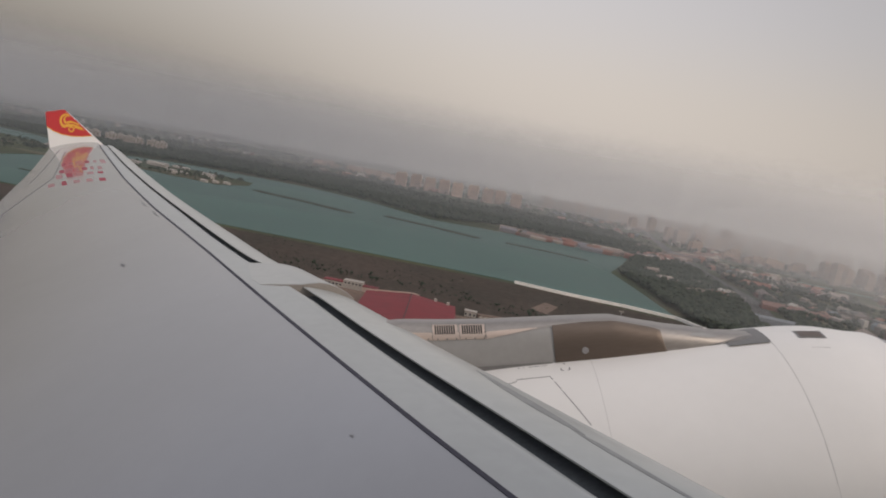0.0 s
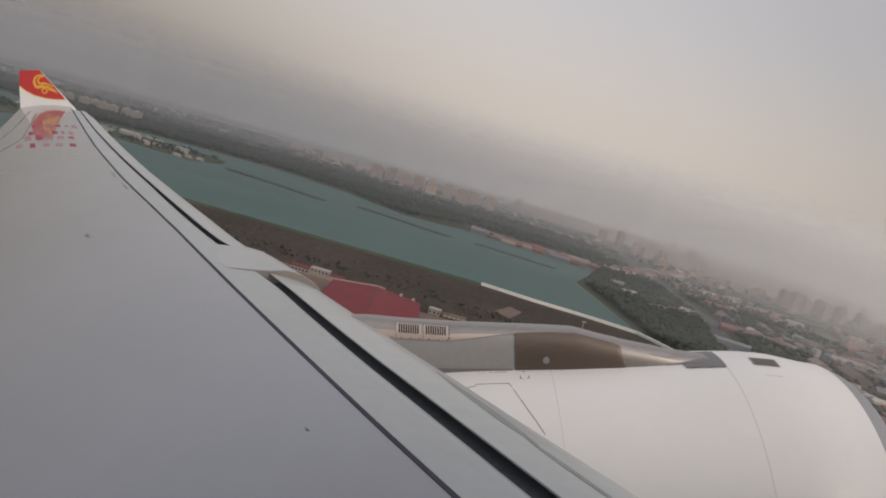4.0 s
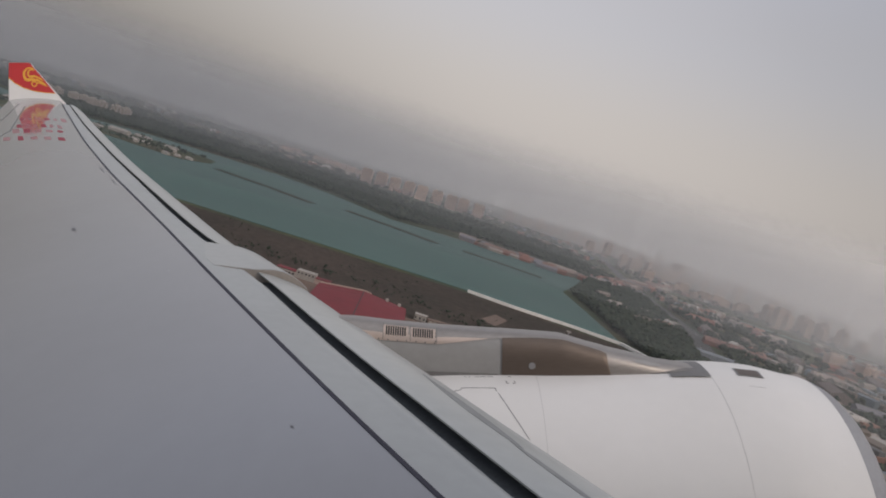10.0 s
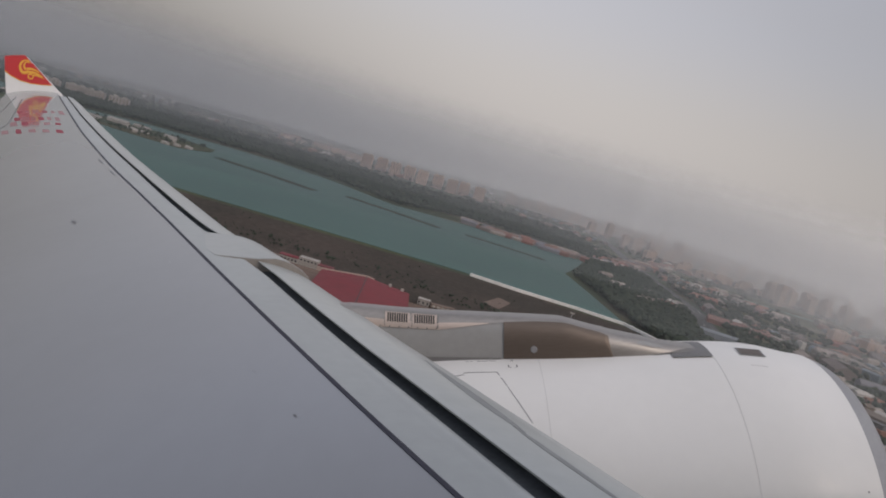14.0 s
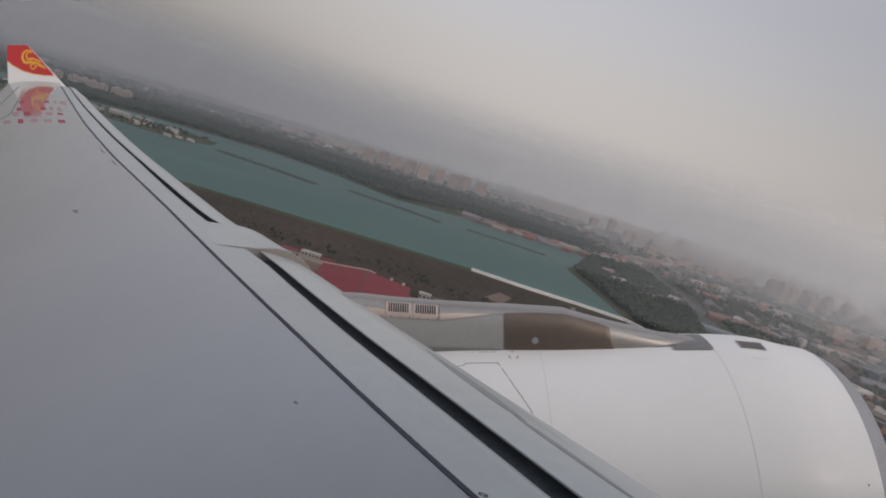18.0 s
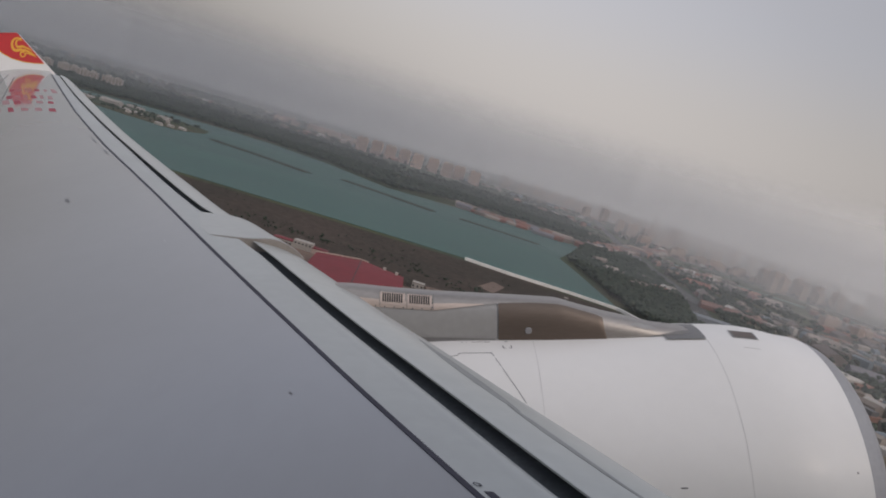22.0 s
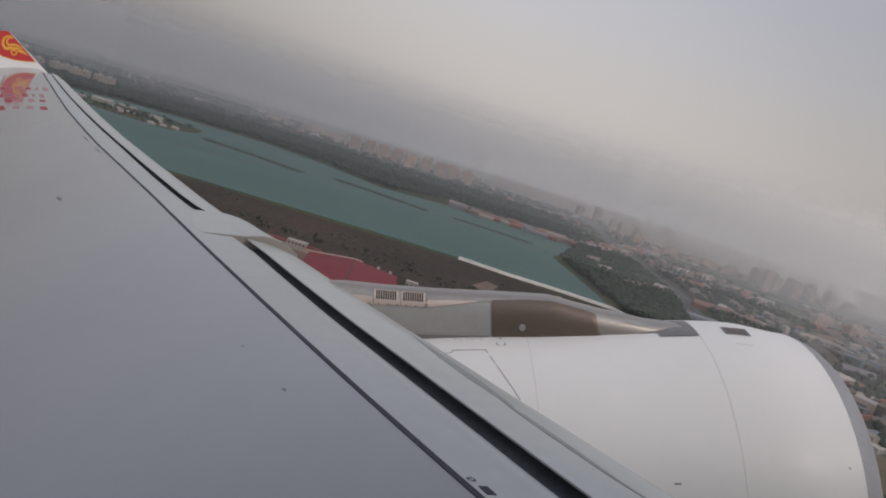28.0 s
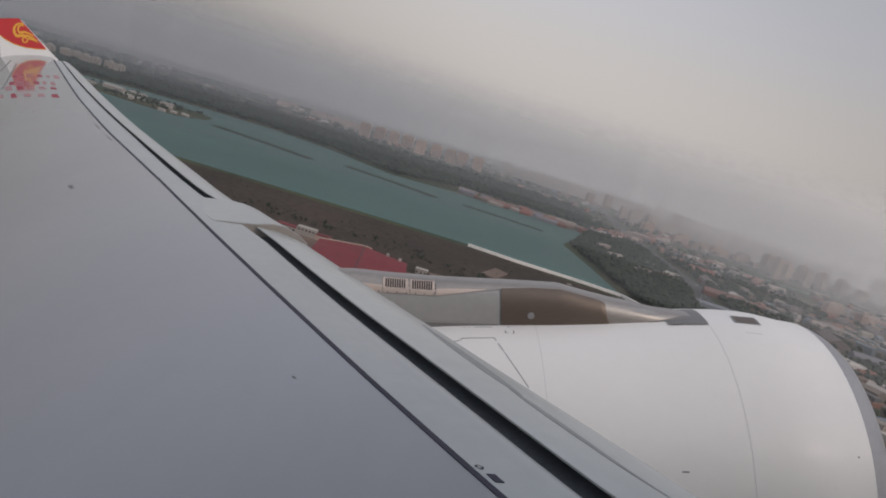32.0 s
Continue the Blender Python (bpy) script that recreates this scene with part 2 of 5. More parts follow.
def box(bm, x0, x1, y0, y1, z0, z1):
    vs = [bm.verts.new(p) for p in ((x0, y0, z0), (x1, y0, z0), (x1, y1, z0), (x0, y1, z0), (x0, y0, z1), (x1, y0, z1), (x1, y1, z1), (x0, y1, z1))]
    for q in ((3, 2, 1, 0), (4, 5, 6, 7), (0, 1, 5, 4), (1, 2, 6, 5), (2, 3, 7, 6), (3, 0, 4, 7)):
        bm.faces.new([vs[i] for i in q])
    return vs


def box_part(name, x0, x1, y0, y1, z0, z1, mat, parent, label="", bevel=0.0):
    bm = bmesh.new()
    box(bm, x0, x1, y0, y1, z0, z1)
    if bevel:
        bmesh.ops.bevel(bm, geom=bm.edges[:], offset=bevel, segments=2, affect="EDGES")
    return part(name, bm, mat, parent, label)


def lerp_table(table, v):
    for (a, fa), (b, fb) in zip(table, table[1:]):
        if v <= b:
            return fa + (fb - fa) * max(0.0, (v - a) / (b - a))
    return table[-1][1]


# ---- the airliner: wing, slats, winglet ----
airliner = tagged(empty("airliner", AIRCRAFT), "white twin-engine airliner with grey wing climbing above the city", "airplane")

TIP = 24.62


def lead_x(y):
    return 3.338 - 0.6322 * y


def lead_z(y):
    return -1.978 + 0.06805 * y + 0.0056716 * y * y - 0.00006165 * y ** 3


def chord(y):
    return lerp_table(((0.0, 9.6), (6.5, 6.6), (14.7, 4.35), (17.3, 3.85), (20.4, 3.1), (24.7, 2.22)), y)


def seam_at(y):
    return lerp_table(((0.0, 1.38), (3.06, 1.25), (4.0, 1.205), (5.0, 1.148), (6.2, 1.085), (8.0, 1.0), (9.5, 0.94), (11.2, 0.915), (13.4, 0.92), (17.2, 0.855), (23.5, 0.585), (24.7, 0.5)), y)


def top_z(y, s):
    c = chord(y)
    k = max(0.0, s / c - 0.35) / 0.65
    return lead_z(y) + 0.27 * (1 - math.exp(-max(s, 0) / 0.75)) - 0.055 * c * k * k


def on_wing(y, s, lift=0.0):
    return Vector((lead_x(y) - s, y, top_z(y, s) + lift))


# wing box: from the sealant strip back to the trailing edge, with its underside
rings = []
for i in range(71):
    y = 0.02 + (TIP - 0.02) * i / 70
    c, s0 = chord(y), seam_at(y)
    up = [on_wing(y, s0 + (c - s0) * (j / 22)) for j in range(23)]
    low = []
    for j in range(12):
        u = 1 - j / 11
        s = s0 + (c - s0) * u
        low.append(Vector((lead_x(y) - s, y, top_z(y, s) - 0.02 - 0.10 * c * (1 - u) ** 0.6 * (0.3 + 0.7 * u))))
    rings.append(up + low)
v, fcs = loft(rings)
wing_box = mesh_object("wing", v, fcs, M_WING, airliner, "grey painted wing upper skin", sharp=30)

# fixed leading panel between slat slot and sealant strip, with its rounded nose
def slot_at(y):
    """How far behind the leading edge the slat's rear edge lies."""
    if y < 7.95:
        return lerp_table(((0.0, 0.80), (3.03, 0.712), (3.47, 0.677), (3.94, 0.643), (4.5, 0.607), (5.25, 0.569), (5.72, 0.536), (6.33, 0.491), (7.2, 0.418), (7.95, 0.392)), y)
    return lerp_table(((7.95, 0.36), (8.76, 0.405), (9.2, 0.47), (9.75, 0.48), (11.3, 0.452), (13.3, 0.432), (16.0, 0.43), (20.2, 0.385), (23.4, 0.285), (24.7, 0.25)), y)


rings = []
for i in range(91):
    y = 0.02 + (24.0 - 0.02) * i / 90
    s0, s1 = slot_at(y), seam_at(y) - 0.012
    gap = lerp_table(((0.0, 0.028), (3.2, 0.026), (5.5, 0.022), (6.2, 0.02), (7.2, 0.018), (8.8, 0.09), (9.4, 0.075), (11.0, 0.08), (13.0, 0.045), (16.0, 0.04), (24.0, 0.03)), y)
    crest = s0 + gap
    roll = lerp_table(((0.0, 0.27), (7.7, 0.20), (9.5, 0.05), (24.0, 0.03)), y)
    pts = [on_wing(y, s1 + (crest + roll - s1) * j / 10) for j in range(11)]
    x0, z0 = lead_x(y) - crest - roll, top_z(y, crest + roll)
    h = 0.42 * lerp_table(((0, 1.0), (8, 0.8), (24, 0.4)), y)
    for a in range(1, 11):
        ang = radians(90 * a / 10)
        pts.append(Vector((x0 + (roll + gap * 0.3) * math.sin(ang), y, z0 - h * (1 - math.cos(ang)) ** 1.35)))
    pts.append(Vector((lead_x(y) - s1, y, z0 - h)))
    rings.append(pts)
v, fcs = loft(rings)
mesh_object("leading_panel", v, fcs, M_PANEL, airliner, "light grey fixed leading edge panel", sharp=40)

# sealant strip
def wing_strip(name, pts, width, mat, lift=0.004, label="", thick=0.004):
    """A thin raised strip along stations (y, s) on the wing's upper skin; width at both ends."""
    rs = []
    for k, (y, s) in enumerate(pts):
        w = width[0] + (width[1] - width[0]) * k / (len(pts) - 1)
        a, b = on_wing(y, s - w / 2, lift), on_wing(y, s + w / 2, lift)
        rs.append([a, b, b - Vector((0, 0, thick + lift)), a - Vector((0, 0, thick + lift))])
    vv, ff = loft(rs)
    return mesh_object(name, vv, ff, mat, airliner, label, smooth=False)


wing_strip("sealant_strip", [(0.1 + (23.9 - 0.1) * i / 80, seam_at(0.1 + (23.9 - 0.1) * i / 80)) for i in range(81)], (0.035, 0.048), M_SEAM, label="dark sealant strip along the wing")


def nose_at(y):
    return lerp_table(((0.0, 0.05), (3.2, 0.04), (4.0, -0.03), (5.2, -0.085), (6.3, -0.09), (7.0, -0.12), (8.2, -0.13), (8.93, 0.07), (9.8, 0.08), (11.0, 0.04), (13.0, 0.03), (15.0, 0.05), (18.0, 0.02), (23.0, -0.03), (24.3, 0.05)), y) + 0.03


def slat(y0, y1, k):
    """A deployed slat: curved upper skin, rear edge over the slot, hollow cove behind."""
    rs = []
    for i in range(k + 1):
        y = y0 + (y1 - y0) * i / k
        s1 = slot_at(y)
        sc = lerp_table(((0, 1.0), (8, 0.82), (9, 0.8), (24, 0.5)), y)
        zl = lead_z(y)
        ring = []
        for j in range(10):
            u = 1 - j / 9
            n0 = nose_at(y)
            s = n0 + (s1 - n0) * u
            ring.append(Vector((lead_x(y) - s, y, zl + 0.27 * (1 - math.exp(-abs(s) / 0.75)) * (1 if s > 0 else -1) - 0.16 * sc * (1 - u) ** 3 * 0.25 + 0.012)))
        zn = ring[-1].z
        for j in range(1, 7):
            a = radians(180 * j / 6)
            ring.append(Vector((lead_x(y) - n0 + 0.035 * sc * math.sin(a), y, zn - 0.13 * sc * (1 - math.cos(a)))))
        ring.append(Vector((lead_x(y) - 0.30 * s1, y, zn - 0.22 * sc)))
        ring.append(Vector((lead_x(y) - 0.42 * s1, y, zn - 0.02 * sc)))
        zt = ring[0].z
        ring.append(Vector((lead_x(y) - 0.80 * s1, y, zt - 0.055)))
        ring.append(Vector((lead_x(y) - s1, y, zt - 0.012)))
        rs.append(ring)
    vv, ff = loft(rs)
    return mesh_object("slat", vv, ff, M_SLAT, airliner, "light grey leading edge slat lowered for take-off", sharp=38)


slat(0.15, 7.74, 40)
slat(8.95, 24.15, 60)

def slat_strip(name, pts, widths, mat, label):
    """A thin strip lying on the inboard slat, (y, distance behind its nose)."""
    rs2 = []
    for (y, s), w in zip(pts, widths):
        row = []
        for s2 in (s + w / 2, s - w / 2):
            ss = nose_at(y) + s2
            u = (ss - nose_at(y)) / (slot_at(y) - nose_at(y))
            sc = lerp_table(((0, 1.0), (8, 0.82), (9, 0.8), (24, 0.5)), y)
            z = lead_z(y) + 0.27 * (1 - math.exp(-abs(ss) / 0.75)) * (1 if ss > 0 else -1) - 0.04 * sc * (1 - u) ** 3 + 0.0138
            row.append(Vector((lead_x(y) - ss, y, z)))
        rs2.append([row[0], row[1], row[1] - Vector((0, 0, 0.004)), row[0] - Vector((0, 0, 0.004))])
    vv, ff = loft(rs2)
    return mesh_object(name, vv, ff, mat, airliner, label, smooth=False)


M_STREAK = material("slat_dark_streak", (0.19, 0.197, 0.20), 0.55, second=(0.25, 0.26, 0.26), scale=3.0, amount=0.9, fine=0.1)
slat_strip("dark_streak", [(5.3, 0.15), (5.05, 0.185), (4.8, 0.21), (4.6, 0.23), (4.4, 0.25), (4.2, 0.265), (4.05, 0.275)], (0.01, 0.06, 0.09, 0.10, 0.09, 0.06, 0.01), M_STREAK, "darker streak on the slat")
slat_strip("dark_streak", [(4.12, 0.30), (3.95, 0.305), (3.75, 0.31), (3.5, 0.315), (3.25, 0.32), (3.0, 0.32)], (0.006, 0.045, 0.055, 0.045, 0.03, 0.012), M_STREAK, "darker streak on the slat")

# dark sheet down in the slot behind each slat, its shade put into colour
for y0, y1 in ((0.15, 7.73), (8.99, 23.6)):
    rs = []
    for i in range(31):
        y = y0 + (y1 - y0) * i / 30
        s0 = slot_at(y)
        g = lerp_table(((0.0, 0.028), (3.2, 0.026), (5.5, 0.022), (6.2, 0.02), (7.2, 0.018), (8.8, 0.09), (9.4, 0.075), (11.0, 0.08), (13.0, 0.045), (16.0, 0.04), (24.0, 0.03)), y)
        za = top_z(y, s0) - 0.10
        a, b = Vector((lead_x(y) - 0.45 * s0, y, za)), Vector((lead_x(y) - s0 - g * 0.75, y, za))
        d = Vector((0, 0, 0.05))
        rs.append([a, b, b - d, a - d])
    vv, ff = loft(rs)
    mesh_object("slot_shade", vv, ff, M_SLOT, airliner, "dark sheet in the slat slot standing in for its shade", smooth=False)

# fixed fairing over the engine pylon, between the two slats
def shoulder_ring(y, lift=1.0):
    """Section of the fairing: it swells above the lowered slat towards its inboard end."""
    ring = []
    for k in range(22):
        s = 0.86 + (-0.13 - 0.86) * k / 21
        swell = lift * lerp_table(((-0.13, 0.0), (-0.08, 0.04), (0.0, 0.072), (0.1, 0.085), (0.2, 0.08), (0.3, 0.056), (0.4, 0.032), (0.6, 0.014), (0.86, 0.004)), s)
        swell -= 0.022 * (1 - lift) * max(0.0, (s - 0.35) / 0.5)
        ring.append(Vector((lead_x(y) - s, y, lead_z(y) + 0.27 * (1 - math.exp(-abs(s) / 0.75)) * (1 if s > 0 else -1) + swell)))
    zn = ring[-1].z
    for k in range(1, 6):
        a = radians(180 * k / 5)
        ring.append(Vector((lead_x(y) + 0.13 + 0.03 * math.sin(a), y, zn - 0.10 * (1 - math.cos(a)))))
    ring.append(Vector((lead_x(y) - 0.5, y, zn - 0.22)))
    return ring


v, fcs = loft([shoulder_ring(7.77 + 1.17 * i / 12, 1.0 - 0.55 * i / 12) for i in range(13)])
mesh_object("pylon_shoulder_fairing", v, fcs, M_FAIR, airliner, "light grey fixed fairing above the engine pylon", sharp=40)
rib = [p - Vector((0, 0, 0.006)) for p in shoulder_ring(7.765)]
v, fcs = loft([rib, [p + Vector((0, -0.02, 0)) for p in rib]])
mesh_object("end_rib", v, fcs, M_RIB, airliner, "beige-grey end rib of the fairing", smooth=False)

# control-surface joints near the tip
wing_strip("aileron_joint", [(14.0 + (22.8 - 14.0) * i / 12, lerp_table(((14.0, 4.0), (14.7, 3.94), (18.3, 2.54), (22.8, 1.85)), 14.0 + (22.8 - 14.0) * i / 12)) for i in range(13)], (0.035, 0.05), M_JOINT, label="dark joint of the aileron")
wing_strip("tab_joint", [(18.1, 3.22), (20.0, 2.75), (21.8, 2.35), (23.5, 1.98)], (0.03, 0.05), M_JOINT, label="dark joint of the trailing edge tab")
wing_strip("tip_joint", [(23.75, 0.45), (23.78, 0.9), (23.78, 1.5), (23.7, 2.1)], (0.02, 0.02), M_PANEL, label="pale joint of the wing tip")

# red dashes in four broken rows
rng = random.Random(4)
for y, s_a, s_b, n in ((20.3, 2.10, 0.95, 6), (19.1, 2.25, 1.20, 6), (18.3, 2.38, 1.28, 5), (17.2, 2.66, 1.38, 5)):
    for k in range(n):
        s = s_a + (s_b - s_a) * k / (n - 1)
        dy, w = rng.uniform(0.18, 0.34), rng.uniform(0.10, 0.19) * (1.2 - 0.07 * k)
        wing_strip("red_dash", [(y - dy, s + 0.02), (y + dy * rng.uniform(0.6, 1), s)], (w, w * 0.9), M_MARK if (k * 7 + n) % 3 == 0 else M_MARK_FAINT, lift=0.003, thick=0.003)

# faint smudges on the skin
M_SMUDGE = material("wing_smudge", (0.10, 0.10, 0.11), 0.5, second=(0.12, 0.122, 0.134), scale=6.0, amount=0.9, fine=0.1)
for y, s, ry, rs_ in ((9.02, 2.21, 0.11, 0.028), (3.96, 1.65, 0.018, 0.010), (4.60, 1.64, 0.012, 0.008), (7.34, 1.46, 0.03, 0.008), (13.75, 1.04, 0.34, 0.022), (12.65, 1.03, 0.25, 0.018)):
    b2 = bmesh.new()
    pv = []
    for k in range(14):
        a = 2 * math.pi * k / 14
        q = rng.uniform(0.65, 1.15)
        pv.append(b2.verts.new(on_wing(y + ry * q * math.cos(a), s + rs_ * q * math.sin(a), 0.002)))
    b2.faces.new(pv)
    part("smudge", b2, M_SMUDGE, airliner)

# small placard and lifting mark by the root
wing_strip("placard", [(2.955, seam_at(2.95) - 0.068), (3.02, seam_at(3.02) - 0.071)], (0.042, 0.04), M_SEAM, lift=0.004, label="small dark placard")
bm = bmesh.new()
bmesh.ops.create_circle(bm, segments=16, radius=0.018)
ring_v = bm.verts[:]
for vtx in ring_v:
    c2 = vtx.co.copy()
    vtx.co = on_wing(3.075 + c2.y, seam_at(3.07) - 0.055 + c2.x, 0.004)
inner = [bm.verts.new(vtx.co * 1.0) for vtx in ring_v]
cen = sum((vtx.co for vtx in ring_v), Vector()) / len(ring_v)
for vtx in inner:
    vtx.co = cen + (vtx.co - cen) * 0.62
for i in range(16):
    bm.faces.new((ring_v[i], ring_v[(i + 1) % 16], inner[(i + 1) % 16], inner[i]))
part("ring_mark", bm, M_SEAM, airliner, "small dark painted ring")

# winglet
def plate(name, outline, thick, mat, parent, label=""):
    """A thin solid plate from an outline given as points; extruded outboard."""
    b2 = bmesh.new()
    fvs = [b2.verts.new(p) for p in outline]
    f2 = b2.faces.new(fvs)
    r2 = bmesh.ops.extrude_face_region(b2, geom=[f2])
    bmesh.ops.translate(b2, verts=[g for g in r2["geom"] if isinstance(g, bmesh.types.BMVert)], vec=(0.0, thick, -thick * 0.3))
    bmesh.ops.recalc_face_normals(b2, faces=b2.faces[:])
    return part(name, b2, mat, parent, label)


def wl_point(x, z, lift=0.0):
    """A point on the inboard face of the winglet, which leans outboard with height."""
    k = (24.62 + (z - 2.3) * 0.45 - lift) / 24.6
    return Vector((x * k, 24.6 * k, z * k))


WL = [(-12.55, 2.15), (-12.62, 2.31), (-12.89, 2.62), (-13.3, 3.09), (-13.70, 3.55), (-13.76, 3.585), (-14.36, 3.575), (-14.41, 3.55), (-14.44, 3.08), (-14.46, 2.31), (-14.46, 2.1)]
winglet = plate("winglet", [wl_point(x, z) for x, z in WL], 0.10, M_WHITE, airliner, "white winglet with a red upper field")
RED = [(-12.91, 2.60), (-13.3, 3.086), (-13.70, 3.55), (-13.76, 3.587), (-14.36, 3.577), (-14.41, 3.55), (-14.44, 3.08), (-14.25, 2.92), (-13.95, 2.76), (-13.6, 2.66), (-13.25, 2.615)]
plate("red_field", [wl_point(x, z, 0.006) for x, z in RED], 0.005, M_RED, winglet, "red field of the winglet")


def ribbon(name, pts, w, parent, mat):
    """A flat painted stroke on the winglet's inboard face."""
    vv, n = [], len(pts)
    for i, (x, z) in enumerate(pts):
        x0, z0 = pts[max(0, i - 1)]
        x1, z1 = pts[min(n - 1, i + 1)]
        dx, dz = x1 - x0, z1 - z0
        ln = math.hypot(dx, dz) or 1
        hw = (w[0] + (w[1] - w[0]) * i / (n - 1)) / 2
        for sg in (1, -1):
            vv.append(wl_point(x - dz / ln * hw * sg, z + dx / ln * hw * sg, 0.012))
    ff = [(2 * i, 2 * i + 1, 2 * i + 3, 2 * i + 2) for i in range(n - 1)]
    return mesh_object(name, vv, ff, mat, parent, smooth=False)


ribbon("gold_line", [(-14.44, 3.08), (-14.25, 2.92), (-13.95, 2.76), (-13.6, 2.66), (-13.25, 2.615), (-12.92, 2.60)], (0.03, 0.02), winglet, M_GOLD)


def arc(cx, cz, r0, r1, a0, a1, n=14):
    return [(cx + (r0 + (r1 - r0) * i / n) * math.cos(radians(a0 + (a1 - a0) * i / n)), cz + (r0 + (r1 - r0) * i / n) * math.sin(radians(a0 + (a1 - a0) * i / n))) for i in range(n + 1)]


ribbon("emblem_stroke", arc(-13.70, 3.21, 0.20, 0.24, 60, 235), (0.04, 0.10), winglet, M_GOLD)
ribbon("emblem_stroke", [(-13.84, 3.02), (-13.66, 3.04), (-13.48, 3.02), (-13.32, 2.94), (-13.20, 2.86)], (0.10, 0.05), winglet, M_GOLD)
ribbon("emblem_stroke", arc(-13.66, 3.24, 0.12, 0.14, 50, 240), (0.03, 0.075), winglet, M_GOLD)
ribbon("emblem_stroke", [(-13.72, 3.13), (-13.58, 3.15), (-13.44, 3.10), (-13.30, 3.02)], (0.085, 0.04), winglet, M_GOLD)
ribbon("emblem_stroke", arc(-13.60, 2.90, 0.075, 0.085, 40, 390), (0.045, 0.045), winglet, M_GOLD)
ribbon("emblem_stroke", [(-13.53, 2.93), (-13.42, 2.93), (-13.28, 2.87), (-13.15, 2.81)], (0.05, 0.02), winglet, M_GOLD)

# ---- engine: nacelle ----
ENG_Y, ENG_Z = 6.67, -3.26
PROFILE = ((-4.6, 0.78), (-3.4, 1.04), (-2.2, 1.26), (-1.0, 1.43), (0.0, 1.515), (0.9, 1.532), (1.7, 1.545), (2.5, 1.562), (3.0, 1.54), (3.5, 1.435))


def nac_r(x):
    xs = [p[0] for p in PROFILE]
    x = min(max(x, xs[0]), xs[-1])
    for i in range(len(xs) - 1):
        if x <= xs[i + 1]:
            t = (x - xs[i]) / (xs[i + 1] - xs[i])
            p = [PROFILE[min(max(i + d, 0), len(xs) - 1)][1] for d in (-1, 0, 1, 2)]
            return 0.5 * (2 * p[1] + (p[2] - p[0]) * t + (2 * p[0] - 5 * p[1] + 4 * p[2] - p[3]) * t * t + (3 * p[1] - p[0] - 3 * p[2] + p[3]) * t ** 3)
    return PROFILE[-1][1]


def nac(x, deg, lift=0.0):
    """Point on the cowl; deg 90 is the top, 180 faces the cabin."""
    r0, a = nac_r(x) + lift, radians(deg)
    return Vector((x, ENG_Y + r0 * math.cos(a), ENG_Z + r0 * math.sin(a)))


SEG = 72
rings = [[nac(x, 360 * j / SEG) for j in range(SEG)] for x in [-4.6 + 8.1 * i / 60 for i in range(61)]]
v, fcs = loft(rings, cap=False)
nacelle = mesh_object("nacelle", v, fcs, M_WHITE, airliner, "white engine nacelle")
lip = []
for x, r0 in ((3.502, 1.433), (3.57, 1.405), (3.63, 1.372), (3.69, 1.32), (3.715, 1.26), (3.70, 1.20), (3.64, 1.15), (3.5, 1.13), (2.9, 1.18), (2.2, 1.20)):
    lip.append([Vector((x, ENG_Y + r0 * math.cos(2 * math.pi * j / SEG), ENG_Z + r0 * math.sin(2 * math.pi * j / SEG))) for j in range(SEG)])
v, fcs = loft(lip, cap=False)
mesh_object("intake_lip", v, fcs, M_LIP, nacelle, "bare metal intake lip")
v, fcs = loft([[Vector((x, ENG_Y + r0 * math.cos(2 * math.pi * j / 40), ENG_Z + r0 * math.sin(2 * math.pi * j / 40))) for j in range(40)] for x, r0 in ((2.25, 1.2), (2.25, 0.4), (2.6, 0.3), (2.9, 0.02))], cap=False)
mesh_object("fan_disc", v, fcs, M_SLOT, nacelle, "dark fan with spinner")
v, fcs = loft([[Vector((x, ENG_Y + r0 * math.cos(2 * math.pi * j / 40), ENG_Z + r0 * math.sin(2 * math.pi * j / 40))) for j in range(40)] for x, r0 in ((-4.55, 0.76), (-4.3, 0.6), (-4.9, 0.35), (-5.4, 0.05))], cap=False)
mesh_object("exhaust_cone", v, fcs, M_TI, nacelle, "brown exhaust cone")


def cowl_line(name, pts, w, mat=None, label=""):
    """A joint line along (x, degrees) points on the cowl."""
    rs = []
    n = len(pts)
    P = [nac(x, d, 0.0012) for x, d in pts]
    for i in range(n):
        t = (P[min(n - 1, i + 1)] - P[max(0, i - 1)]).normalized()
        out = (P[i] - Vector((P[i].x, ENG_Y, ENG_Z))).normalized()
        sd = t.cross(out).normalized() * w / 2
        rs.append([P[i] + sd, P[i] - sd, P[i] - sd - out * 0.006, P[i] + sd - out * 0.006])
    vv, ff = loft(rs)
    return mesh_object(name, vv, ff, mat or M_LINE, nacelle, label, smooth=False)


M_FAINT = material("faint_joint", (0.60, 0.59, 0.58), 0.6, second=(0.53, 0.525, 0.52), scale=3.0, amount=0.9)
cowl_line("cowl_joint", [(2.485, 60 + 240 * i / 60) for i in range(61)], 0.0055, M_FAINT, "faint ring joint of the cowl")
cowl_line("cowl_joint", [(0.90, 60 + 240 * i / 60) for i in range(61)], 0.006, M_FAINT, "faint ring joint of the cowl")
cowl_line("door_joint", [(0.14, 109.5), (0.21, 108.9), (0.215, 107.8), (0.261, 107.7), (0.51, 107.7)], 0.006)
cowl_line("door_joint", [(0.506, 107.7), (0.565, 113.5), (0.629, 119.3), (0.69, 124.2), (0.749, 128.8), (0.85, 137), (0.95, 146)], 0.007)
